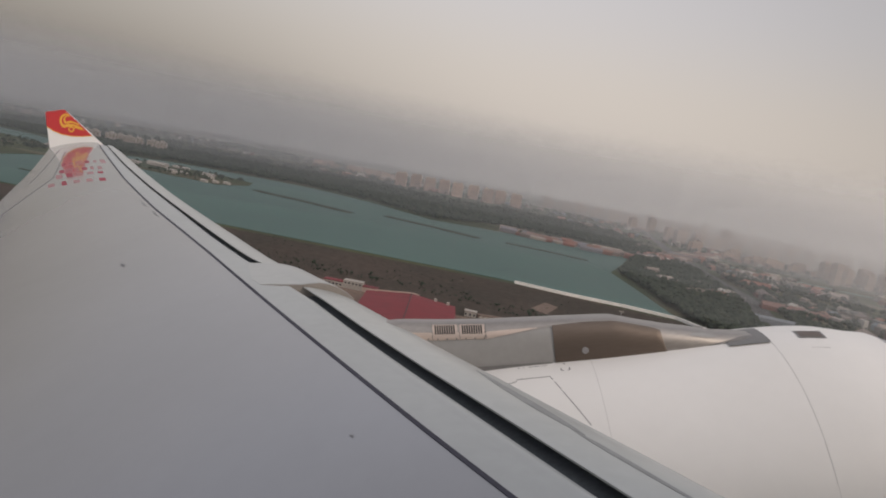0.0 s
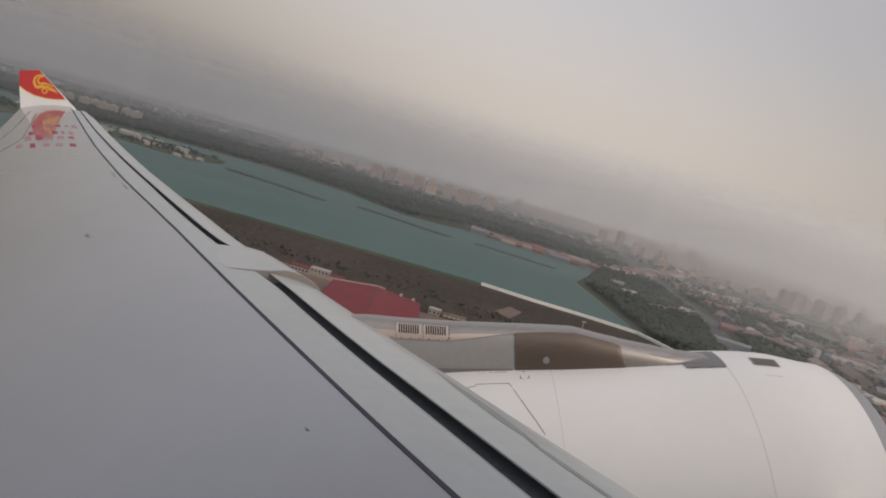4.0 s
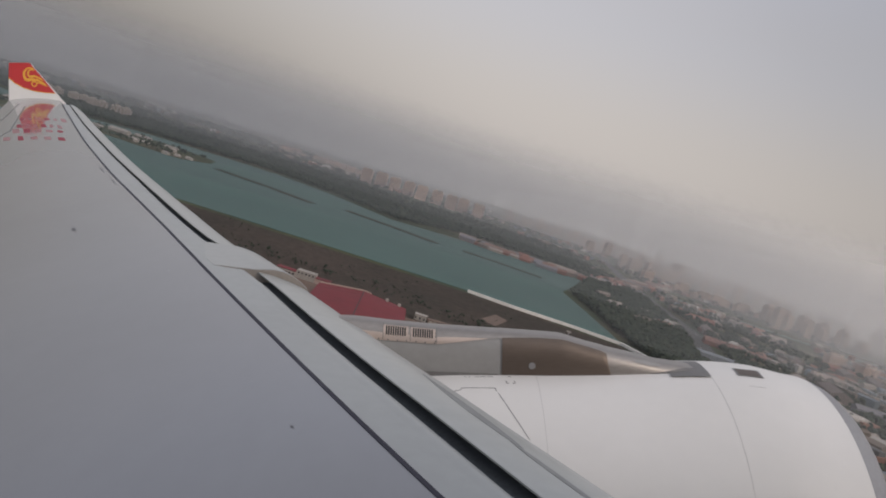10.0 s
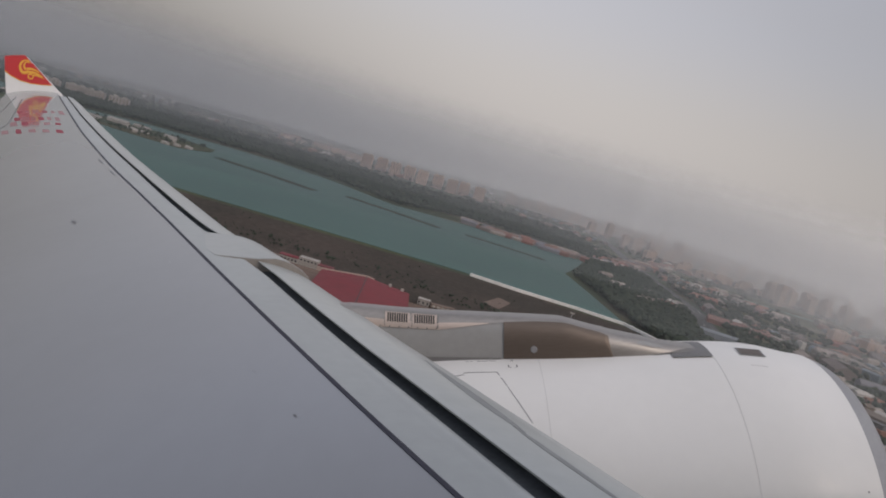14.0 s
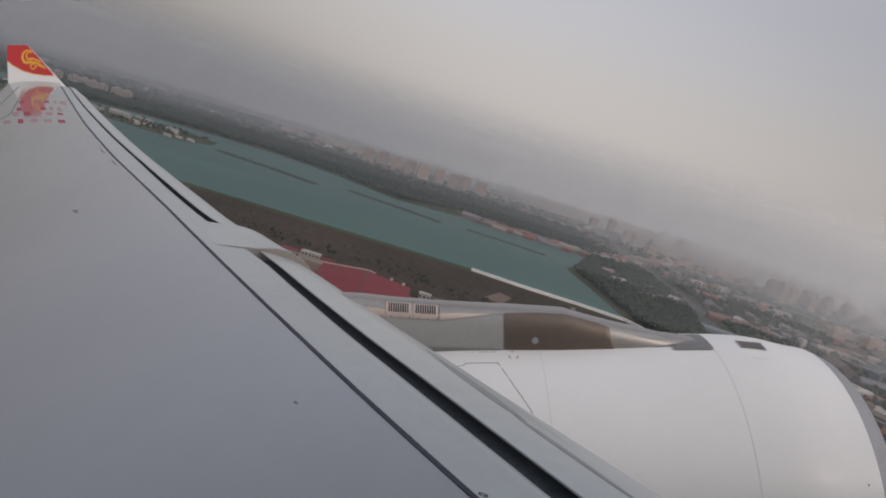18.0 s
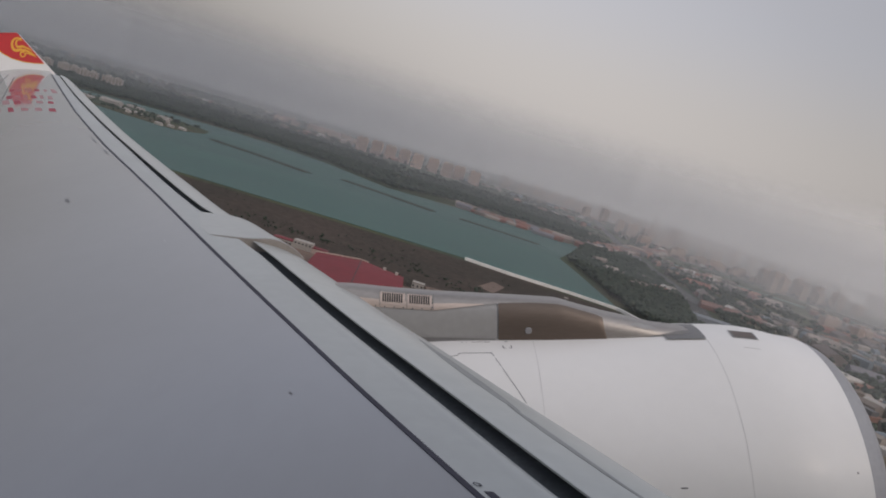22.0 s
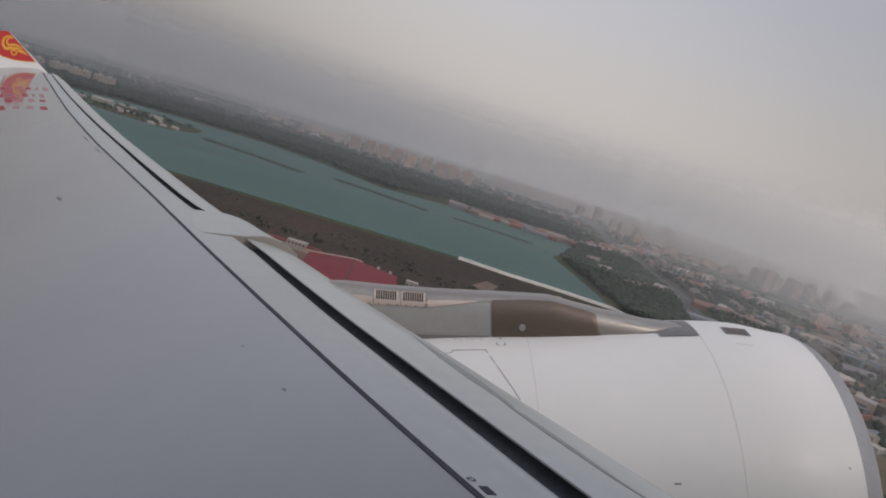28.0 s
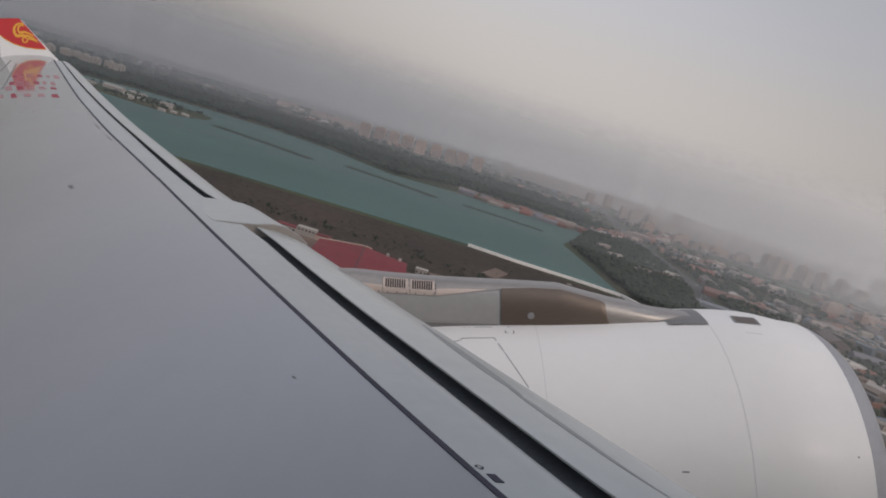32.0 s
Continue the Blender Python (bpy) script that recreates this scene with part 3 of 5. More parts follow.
for xa, xb in ((0.24, 0.262), (0.285, 0.30), (0.34, 0.375), (0.385, 0.44), (0.45, 0.505)):
    cowl_line("stencil_bar", [(xa, 100.4), (xb, 100.4)], 0.007, M_LINE)
cowl_line("latch", [(0.618, 103.2), (0.618, 104.9), (0.640, 104.9)], 0.009)
cowl_line("latch", [(0.692, 103.2), (0.693, 104.9), (0.672, 104.9)], 0.009)
cowl_line("fastener", [(0.645, 100.2), (0.665, 100.2)], 0.014)
cowl_line("stencil_bar", [(2.772, 105.7), (2.916, 106.4)], 0.006, M_FAINT)
cowl_line("drain_mark", [(1.92, 155.2), (1.975, 155.2)], 0.012, M_PYLON_D)
cowl_line("rivet_mark", [(3.37, 150.8), (3.385, 150.8)], 0.016, M_PYLON_D)

# sunk air scoop on the cowl top
scoop_out = [(2.762, 92.3), (2.993, 93.0), (2.975, 99.9), (2.747, 98.9)]
bm = bmesh.new()
vs = [bm.verts.new(nac(x, d, 0.006)) for x, d in scoop_out]
ctr = sum((vv.co for vv in vs), Vector()) / 4
inn = [bm.verts.new(ctr + (vv.co - ctr) * 0.84) for vv in vs]
for i in range(4):
    j = (i + 1) % 4
    bm.faces.new((vs[i], vs[j], inn[j], inn[i]))
part("scoop_frame", bm, M_PYLON_D, nacelle, "dark frame of the air scoop")
bm = bmesh.new()
vs = [bm.verts.new(p) for p in [ctr + (nac(x, d, 0.006) - ctr) * 0.84 for x, d in scoop_out]]
bm.faces.new(vs)
part("scoop_floor", bm, M_TI, nacelle, "brown floor of the air scoop")

# ---- engine pylon ----
PYL = ((-0.98, -1.285, 0.16), (-0.9, -1.272, 0.18), (-0.75, -1.28, 0.185), (-0.44, -1.315, 0.2), (-0.02, -1.349, 0.21), (0.59, -1.381, 0.215), (0.9, -1.399, 0.215), (1.14, -1.415, 0.215), (1.4, -1.491, 0.21), (1.61, -1.543, 0.205), (1.89, -1.603, 0.195), (2.0, -1.633, 0.19), (2.08, -1.649, 0.185), (2.16, -1.658, 0.18), (2.3, -1.678, 0.17), (2.46, -1.71, 0.13))
PX = [p[0] for p in PYL]


def pyl(x, u, lift=0.0):
    """Point on the pylon skin at x; u 0 at the inboard foot, 0.5 at the crown, 1 at the outboard foot."""
    zt, hw = lerp_table([(p[0], p[1]) for p in PYL], x), lerp_table([(p[0], p[2]) for p in PYL], x)
    zb = -1.80
    a = math.pi * (1 - u)
    ca, sa = math.cos(a), math.sin(a)
    e = 0.50
    yy = (hw + lift) * math.copysign(abs(ca) ** e, ca)
    zz = (zt - zb + lift) * abs(sa) ** 0.62
    return Vector((x, ENG_Y - 0.02 + yy, zb + zz))


def pylon_skin(name, x0, x1, u0, u1, mat, label, parent, lift=0.0, nx=14, nu=24):
    vv, ff = [], []
    for i in range(nx + 1):
        for j in range(nu + 1):
            vv.append(pyl(x0 + (x1 - x0) * i / nx, u0 + (u1 - u0) * j / nu, lift))
    k = nu + 1
    for i in range(nx):
        for j in range(nu):
            a = i * k + j
            ff.append((a, a + k, a + k + 1, a + 1))
    return mesh_object(name, vv, ff, mat, parent, label)


pylon = pylon_skin("pylon", -0.98, 2.46, 0.0, 1.0, M_PYLON, "engine pylon of grey paint and bare metal", airliner, nx=60, nu=48)

# pylon surfaces laid over its core
pylon_skin("crown_strip", 0.57, 1.56, 0.30, 0.70, M_STEEL, "bare metal crown strip", pylon, 0.008, 20, 16)
pylon_skin("nose_skin", 1.50, 2.46, 0.02, 0.98, M_STEEL, "bare metal nose of the pylon", pylon, 0.005, 20, 40)


def pylon_patch(name, outline, mat, label, lift):
    """A flush skin patch; outline given as (x, z-fraction u) pairs on the inboard side, fan-filled on a grid."""
    xs = [p[0] for p in outline]
    x0, x1 = min(xs), max(xs)
    vv, ff, nx, nu = [], [], 24, 16
    def span(x):
        cut = []
        for (xa, ua), (xb, ub) in zip(outline, outline[1:] + outline[:1]):
            if (xa - x) * (xb - x) <= 0 and xa != xb:
                cut.append(ua + (ub - ua) * (x - xa) / (xb - xa))
        return (min(cut), max(cut)) if cut else (outline[0][1], outline[0][1])
    for i in range(nx + 1):
        x = x0 + (x1 - x0) * min(max(i / nx, 0.0005), 0.9995)
        a, b2 = span(x)
        for j in range(nu + 1):
            vv.append(pyl(x, a + (b2 - a) * j / nu, lift))
    k = nu + 1
    for i in range(nx):
        for j in range(nu):
            a = i * k + j
            ff.append((a, a + k, a + k + 1, a + 1))
    return mesh_object(name, vv, ff, mat, pylon, label)


pylon_patch("crown_strip", [(-0.98, 0.19), (0.0, 0.19), (0.25, 0.235), (0.585, 0.315), (0.585, 0.80), (-0.98, 0.80)], M_STEEL, "bare metal crown strip", 0.006)
# painted highlight along the lower edge of the crown strip
pylon_patch("reflection_band", [(-0.98, 0.192), (0.0, 0.192), (0.25, 0.238), (0.45, 0.285), (0.45, 0.295), (0.2, 0.285), (0.0, 0.27), (-0.98, 0.27)], M_PEACH, "bare metal band with its warm reflection painted on", 0.0075)
pylon_patch("heat_panel", [(0.585, 0.012), (0.585, 0.315), (0.9, 0.355), (1.2, 0.362), (1.40, 0.36), (1.49, 0.345), (1.55, 0.305), (1.58, 0.24), (1.59, 0.012)], M_TI, "brown heat-stained metal panel", 0.012)
pylon_patch("foot_strip", [(-0.9, 0.0), (-0.9, 0.020), (0.56, 0.014), (0.56, 0.0)], M_PYLON_D, "dark strip along the pylon foot", 0.010)
pylon_patch("nose_plate", [(1.75, 0.004), (1.95, 0.07), (2.15, 0.18), (2.3, 0.33), (2.45, 0.42), (2.45, 0.004)], M_PYLON_D, "dark grey plate of the pylon nose", 0.012)
vv, ff = [], []
for i in range(13):
    d = 84 + 17 * i / 12
    for j in range(9):
        vv.append(nac(2.12 + (2.495 - 0.015 * (d - 84) / 17 - 2.12) * j / 8, d, 0.010))
for i in range(12):
    for j in range(8):
        a = i * 9 + j
        ff.append((a, a + 1, a + 10, a + 9))
mesh_object("nose_plate", vv, ff, M_PYLON_D, pylon, "dark grey plate of the pylon nose")
pylon_patch("oval_cover", [(1.80, 0.24), (1.84, 0.33), (1.93, 0.37), (2.02, 0.35), (2.06, 0.28), (1.95, 0.22)], M_PYLON, "dull oval cover", 0.009)

# round cap on the heat panel
bm = bmesh.new()
bmesh.ops.create_cone(bm, segments=24, radius1=0.032, radius2=0.028, depth=0.01, cap_ends=True, matrix=Matrix.Translation(pyl(0.86, 0.055, 0.016)) @ Matrix.Rotation(radians(90), 4, "X"))
part("round_cap", bm, M_LIP, pylon, "pale round cap", True)

# two louvred grilles with their slats
for xa in (-0.485, -0.238):
    pylon_skin("grille_plate", xa - 0.02, xa + 0.215, 0.222, 0.39, M_PEACH, "metal grille plate with a warm reflection in its colour", pylon, 0.010, 8, 8)
    for k in range(9):
        xx = xa + 0.008 + k * 0.0212
        pylon_skin("louvre", xx, xx + 0.0135, 0.245, 0.368, M_LOUVRE, "", pylon, 0.014, 1, 6)
for xx in (-0.505, -0.255, -0.015):
    pylon_skin("panel_joint", xx, xx + 0.005, 0.195, 0.42, M_PYLON_D, "", pylon, 0.013, 1, 10)
for k in range(7):
    bm = bmesh.new()
    bmesh.ops.create_icosphere(bm, subdivisions=1, radius=0.008, matrix=Matrix.Translation(pyl(-0.54 + 0.085 * k, 0.20, 0.008)))
    part("rivet", bm, M_PYLON_D, pylon)
for k in range(3):
    bm = bmesh.new()
    bmesh.ops.create_icosphere(bm, subdivisions=1, radius=0.009, matrix=Matrix.Translation(pyl(-0.02, 0.22 + 0.05 * k, 0.010)))
    part("rivet", bm, M_PYLON_D, pylon)

# ---- fuselage side, cabin window ----
FR, FCY, FCZ = 2.82, -2.62, -0.45


def hull(x, deg, r0=FR):
    return Vector((x, FCY + r0 * math.cos(radians(deg)), FCZ + r0 * math.sin(radians(deg))))


def hull_piece(x0, x1, d0, d1, nx, nd):
    vv, ff = [], []
    for i in range(nx + 1):
        for j in range(nd + 1):
            vv.append(hull(x0 + (x1 - x0) * i / nx, d0 + (d1 - d0) * j / nd))
    k = nd + 1
    for i in range(nx):
        for j in range(nd):
            a = i * k + j
            ff.append((a, a + 1, a + k + 1, a + k))
    return mesh_object("fuselage_skin", vv, ff, M_SKIN, airliner, "white fuselage skin")


hull_piece(-16, 13, 16, 270, 4, 60)
hull_piece(-16, 13, -90, 4, 4, 24)
hull_piece(-16, -0.22, 4, 16, 2, 6)
hull_piece(0.30, 13, 4, 16, 2, 6)

def outline(hw, hh, p=4.0, n=72):
    pts = []
    for i in range(n):
        a = 2 * math.pi * i / n
        ca, sa = math.cos(a), math.sin(a)
        pts.append((0.04 + hw * math.copysign(abs(ca) ** (2 / p), ca), 0.05 + hh * math.copysign(abs(sa) ** (2 / p), sa)))
    return pts


rs = []
for hw, hh, y in ((0.275, 0.31, 0.10), (0.215, 0.25, 0.10), (0.203, 0.238, 0.125), (0.197, 0.232, 0.17), (0.203, 0.238, 0.205), (0.275, 0.31, 0.215)):
    rs.append([Vector((x, y, z)) for x, z in outline(hw, hh, 16.0 if hw > 0.25 else 4.0)])
v, fcs = loft(rs, cap=False)
mesh_object("window_frame", v, fcs, M_TRIM, airliner, "grey-brown cabin window frame")
bm = bmesh.new()
vv = box(bm, -0.6, 0.7, -2.4, 0.055, -0.75, 0.42)
bm.faces.ensure_lookup_table()
bm.faces.remove(bm.faces[4])
part("cabin_lining", bm, M_CABIN, airliner, "dark cabin lining")

# ======================= the ground =======================
M_GROUND = material("open_land", (0.052, 0.062, 0.034), 0.95, second=(0.10, 0.085, 0.06), scale=0.006, amount=0.9, fine=0.35)
gn, gl = M_GROUND.node_tree.nodes, M_GROUND.node_tree.links
g_src = gn["Principled BSDF"].inputs["Base Color"].links[0].from_socket
g_vor = gn.new("ShaderNodeTexVoronoi")
g_vor.inputs["Scale"].default_value = 0.0075
g_tc = gn.new("ShaderNodeTexCoord")
g_map = gn.new("ShaderNodeMapping")
g_map.inputs["Scale"].default_value = (0.55, 1.5, 1.0)
g_map.inputs["Rotation"].default_value = (0, 0, 0.25)
gl.new(g_tc.outputs["Object"], g_map.inputs[0])
gl.new(g_map.outputs[0], g_vor.inputs["Vector"])
g_ramp = gn.new("ShaderNodeValToRGB")
g_ramp.color_ramp.interpolation = "CONSTANT"
ge = g_ramp.color_ramp.elements
ge[0].position, ge[0].color = 0.0, (0.040, 0.058, 0.030, 1)
ge[1].position, ge[1].color = 0.3, (0.055, 0.075, 0.034, 1)
for p0, c0 in ((0.5, (0.085, 0.078, 0.05, 1)), (0.62, (0.045, 0.07, 0.05, 1)), (0.75, (0.16, 0.135, 0.10, 1)), (0.86, (0.035, 0.05, 0.028, 1))):
    e = ge.new(p0)
    e.color = c0
g_sep = gn.new("ShaderNodeSeparateColor")
gl.new(g_vor.outputs["Color"], g_sep.inputs[0])
gl.new(g_sep.outputs[0], g_ramp.inputs[0])
g_mix = gn.new("ShaderNodeMix")
g_mix.data_type = "RGBA"
g_mix.inputs[0].default_value = 0.55
gl.new(g_src, g_mix.inputs["A"])
gl.new(g_ramp.outputs[0], g_mix.inputs["B"])
gl.new(g_mix.outputs["Result"], gn["Principled BSDF"].inputs["Base Color"])

M_APRON = material("apron_concrete", (0.19, 0.142, 0.119), 0.9, second=(0.125, 0.095, 0.079), scale=0.012, amount=0.9, fine=0.16, stretch=(0.5, 1.6, 1))
M_GRASS = material("airfield_grass", (0.042, 0.062, 0.025), 0.95, second=(0.095, 0.08, 0.045), scale=0.012, amount=0.8, fine=0.3)
M_SOIL = material("river_bank_soil", (0.066, 0.050, 0.041), 0.95, second=(0.036, 0.033, 0.026), scale=0.010, amount=0.9, fine=0.35)
M_WATER = material("teal_water", (0.046, 0.100, 0.085), 0.55, second=(0.038, 0.082, 0.071), scale=0.008, amount=0.8, fine=0.05, bump=0.15)
M_WATER.node_tree.nodes["Principled BSDF"].inputs["Specular IOR Level"].default_value = 0.2
M_DIKE = material("dike_mud", (0.036, 0.042, 0.034), 0.9, second=(0.08, 0.075, 0.06), scale=0.05, amount=0.8, fine=0.2)
M_ROAD = material("asphalt", (0.075, 0.075, 0.075), 0.9, second=(0.10, 0.098, 0.095), scale=0.05, amount=0.8, fine=0.15)
M_PALE = material("pale_concrete", (0.36, 0.335, 0.305), 0.85, second=(0.28, 0.258, 0.235), scale=0.08, amount=0.8, fine=0.1)
M_KERB = material("white_embankment_concrete", (0.78, 0.76, 0.73), 0.8, second=(0.66, 0.64, 0.61), scale=0.1, amount=0.8, fine=0.1)
M_CREAM = material("cream_cladding", (0.40, 0.315, 0.275), 0.7, second=(0.34, 0.265, 0.23), scale=0.06, amount=0.8, fine=0.06, stretch=(1, 1, 0.3))
M_OFFICE = material("white_render", (0.33, 0.31, 0.285), 0.8, second=(0.26, 0.24, 0.22), scale=0.1, amount=0.8, fine=0.08)
M_GLASS = material("dark_glazing", (0.035, 0.04, 0.045), 0.15, second=(0.06, 0.065, 0.07), scale=0.3, amount=0.6)
M_BLUEROOF = material("blue_grey_roof", (0.17, 0.19, 0.21), 0.5, second=(0.135, 0.15, 0.165), scale=0.1, amount=0.8, fine=0.08)
M_REDROOF = material("red_sheet_roof", (0.165, 0.032, 0.039), 0.6, second=(0.125, 0.031, 0.035), scale=0.1, amount=0.8, fine=0.08, rand=0.12)
M_SIGN = material("red_sign_paint", (0.24, 0.035, 0.035), 0.5, second=(0.19, 0.03, 0.03), scale=0.3, amount=0.5)
M_PINK = material("apartment_render", (0.50, 0.34, 0.26), 0.85, second=(0.42, 0.29, 0.23), scale=0.06, amount=0.9, fine=0.1, rand=0.22)
M_TOWER = material("tower_block_render", (0.38, 0.255, 0.195), 0.85, second=(0.29, 0.205, 0.165), scale=0.06, amount=0.9, fine=0.1, rand=0.3)
M_BAND = material("balcony_shade", (0.17, 0.13, 0.11), 0.7, second=(0.23, 0.17, 0.14), scale=0.1, amount=0.8, fine=0.1)
M_METAL = material("galvanised_mast", (0.42, 0.42, 0.41), 0.5, metal=0.5, second=(0.34, 0.34, 0.33), scale=0.5, amount=0.6)
M_TYRE = material("tyre_rubber", (0.03, 0.03, 0.03), 0.85, second=(0.045, 0.045, 0.045), scale=3, amount=0.6)
M_CAR = material("vehicle_paint", (0.30, 0.28, 0.26), 0.35, second=(0.26, 0.24, 0.22), scale=0.5, amount=0.4, rand=0.6)
M_TRUCK = material("red_truck_paint", (0.22, 0.06, 0.05), 0.45, second=(0.3, 0.05, 0.05), scale=0.5, amount=0.5, rand=0.3)
M_LEAF = island_material("tree_crowns", [(0.034, 0.045, 0.033), (0.040, 0.052, 0.036), (0.030, 0.040, 0.030), (0.048, 0.058, 0.040)], 0.95, 0.3, 0.3)
M_HOUSES = island_material("low_buildings", [(0.20, 0.17, 0.15), (0.28, 0.25, 0.22), (0.13, 0.115, 0.10), (0.24, 0.12, 0.09), (0.42, 0.40, 0.37), (0.11, 0.115, 0.12), (0.15, 0.13, 0.11), (0.13, 0.17, 0.20)], 0.8, 0.1, 0.05)
M_SHEDS = island_material("sheet_roof_sheds", [(0.22, 0.11, 0.09), (0.17, 0.10, 0.085), (0.16, 0.18, 0.20), (0.30, 0.27, 0.24), (0.20, 0.17, 0.15), (0.16, 0.15, 0.14)], 0.7, 0.1, 0.05)

for m in (M_GROUND, M_APRON, M_GRASS, M_SOIL, M_DIKE, M_ROAD, M_LEAF, M_HOUSES, M_SHEDS, M_REDROOF, M_PALE, M_OFFICE, M_CREAM):
    m.node_tree.nodes["Principled BSDF"].inputs["Specular IOR Level"].default_value = 0.1

HALF = 4900
bm = bmesh.new()
bmesh.ops.create_grid(bm, x_segments=40, y_segments=40, size=HALF)
ground = tagged(part("ground", bm, M_GROUND, None), "dark green and brown open land in haze", "ground", kind="structure")


def patch(name, pts, z, mat, label, category, depth=0.3):
    """A flat area of ground laid a little above the sheet below it."""
    b2 = bmesh.new()
    f2 = b2.faces.new([b2.verts.new((x, y, z)) for x, y in pts])
    if f2.normal.z < 0 or f2.calc_area() and sum((pts[i][0] * pts[(i + 1) % len(pts)][1] - pts[(i + 1) % len(pts)][0] * pts[i][1]) for i in range(len(pts))) < 0:
        f2.normal_flip()
    r2 = bmesh.ops.extrude_face_region(b2, geom=[f2])
    bmesh.ops.translate(b2, verts=[g for g in r2["geom"] if isinstance(g, bmesh.types.BMVert)], vec=(0, 0, -depth))
    bmesh.ops.recalc_face_normals(b2, faces=b2.faces[:])
    return tagged(part(name, b2, mat, None), label, category, kind="structure")


def strip_pts(line, w):
    a, b2 = [], []
    for i, p in enumerate(line):
        p0, p1 = Vector(line[max(0, i - 1)]), Vector(line[min(len(line) - 1, i + 1)])
        d = (p1 - p0).normalized()
        nrm = Vector((-d.y, d.x)) * w / 2
        a.append(tuple(Vector(p) + nrm))
        b2.append(tuple(Vector(p) - nrm))
    return a + b2[::-1]


NEAR_BANK = [(-900, 885), (-520, 868), (-372, 864), (-227, 852), (-104, 856), (35, 850), (175, 845), (313, 838), (374, 818), (437, 808), (485, 796), (502, 752)]
FAR_BANK = [(504, 775), (491, 807), (489, 969), (485, 1107), (520, 1200), (575, 1375), (550, 1430), (433, 1429), (353, 1431), (319, 1434), (206, 1410), (76, 1545), (-63, 1630), (-200, 1640), (-350, 1620), (-430, 1560), (-520, 1520), (-700, 1660), (-900, 1700)]
PENINSULA = [(-900, 874), (-530, 862), (-437, 1000), (-445, 1202), (-406, 1380), (-330, 1330), (-249, 1306), (-165, 1300), (-138, 1390), (-150, 1460), (-240, 1510), (-420, 1480), (-520, 1440), (-640, 1500), (-900, 1600)]
patch("grass_field", [(-1400, 120), (-230, 470), (-190, 420), (40, 380), (110, 330), (430, 300), (440, 120), (300, 60), (-600, 60)], 0.15, M_GRASS, "green airfield grass with bare brown spots", "grass")
patch("apron", [(-230, 470), (-190, 420), (40, 380), (110, 330), (420, 420), (470, 530), (300, 606), (256, 606), (186, 612), (184, 642), (88, 660), (28, 692), (-171, 676), (-260, 640), (-300, 560)], 0.30, M_APRON, "pale brown concrete cargo apron with dark stains", "pavement")
patch("parking_apron", [(-1400, 420), (-420, 600), (-380, 680), (-420, 760), (-1400, 620)], 0.30, M_APRON, "pale concrete apron in front of the terminal", "pavement")
patch("taxiway", strip_pts([(-1400, 300), (-500, 430), (-250, 400), (80, 290), (800, 200)], 24), 0.42, M_APRON, "pale concrete taxiway", "pavement")
patch("runway", strip_pts([(-1400, 190), (-500, 150), (900, 90)], 45), 0.45, M_ROAD, "grey asphalt runway", "pavement")
patch("river_bank", [(-900, 860), (-520, 850), (-372, 846), (-104, 838), (35, 832), (313, 820), (437, 790), (485, 778), (560, 700), (500, 500), (430, 520), (298, 560), (226, 590), (180, 600), (88, 640), (28, 670), (-171, 660), (-218, 720), (-334, 780), (-900, 800)], 0.2, M_SOIL, "dark brown river bank with low scrub", "bank")
patch("water", NEAR_BANK + FAR_BANK, 0.35, M_WATER, "calm teal green river water", "water")
patch("peninsula", PENINSULA, 1.0, M_GROUND, "low dark land between the water arms with works yards", "land", 0.8)
for line, w in (([(-106, 1322), (-10, 1290), (78, 1246)], 24), ([(129, 1306), (210, 1274), (292, 1230)], 22), ([(337, 1240), (410, 1226), (470, 1205)], 16), ([(-330, 1000), (-250, 985), (-190, 965)], 7)):
    patch("dike", strip_pts(line, w), 1.2, M_DIKE, "low dark mud dike in the water", "dike", 1.2)
patch("embankment", strip_pts([(320, 827), (374, 812), (437, 804), (487, 790), (512, 738), (505, 716)], 2.7), 3.0, M_KERB, "pale concrete embankment wall along the water", "embankment", 3.0)
patch("pond", [(324, 694), (337, 681), (354, 727), (343, 740)], 0.45, M_APRON, "small pale basin on the bank", "basin")
patch("road", strip_pts([(500, 560), (600, 760), (690, 1100), (760, 1700), (900, 2500), (1060, 3600)], 26), 0.45, M_ROAD, "wide grey asphalt road through the city", "road")
patch("road", strip_pts([(600, 760), (900, 860), (1500, 1150), (2600, 1600)], 16), 0.40, M_ROAD, "grey asphalt road between the housing estates", "road")
patch("canal", strip_pts([(760, 1700), (1100, 1560), (1600, 1480), (2400, 1440)], 40), 0.42, M_WATER, "dark narrow canal between the housing estates", "water")
patch("pitch", [(760, 1230), (900, 1250), (920, 1330), (780, 1315)], 0.5, M_GRASS, "green sports field between the trees", "field")
patch("clay_lot", [(820, 1520), (1010, 1480), (1040, 1560), (850, 1620)], 0.5, material("red_clay", (0.30, 0.13, 0.09), 0.95, second=(0.24, 0.11, 0.08), scale=0.02, amount=0.8, fine=0.2), "reddish bare building lot", "lot")


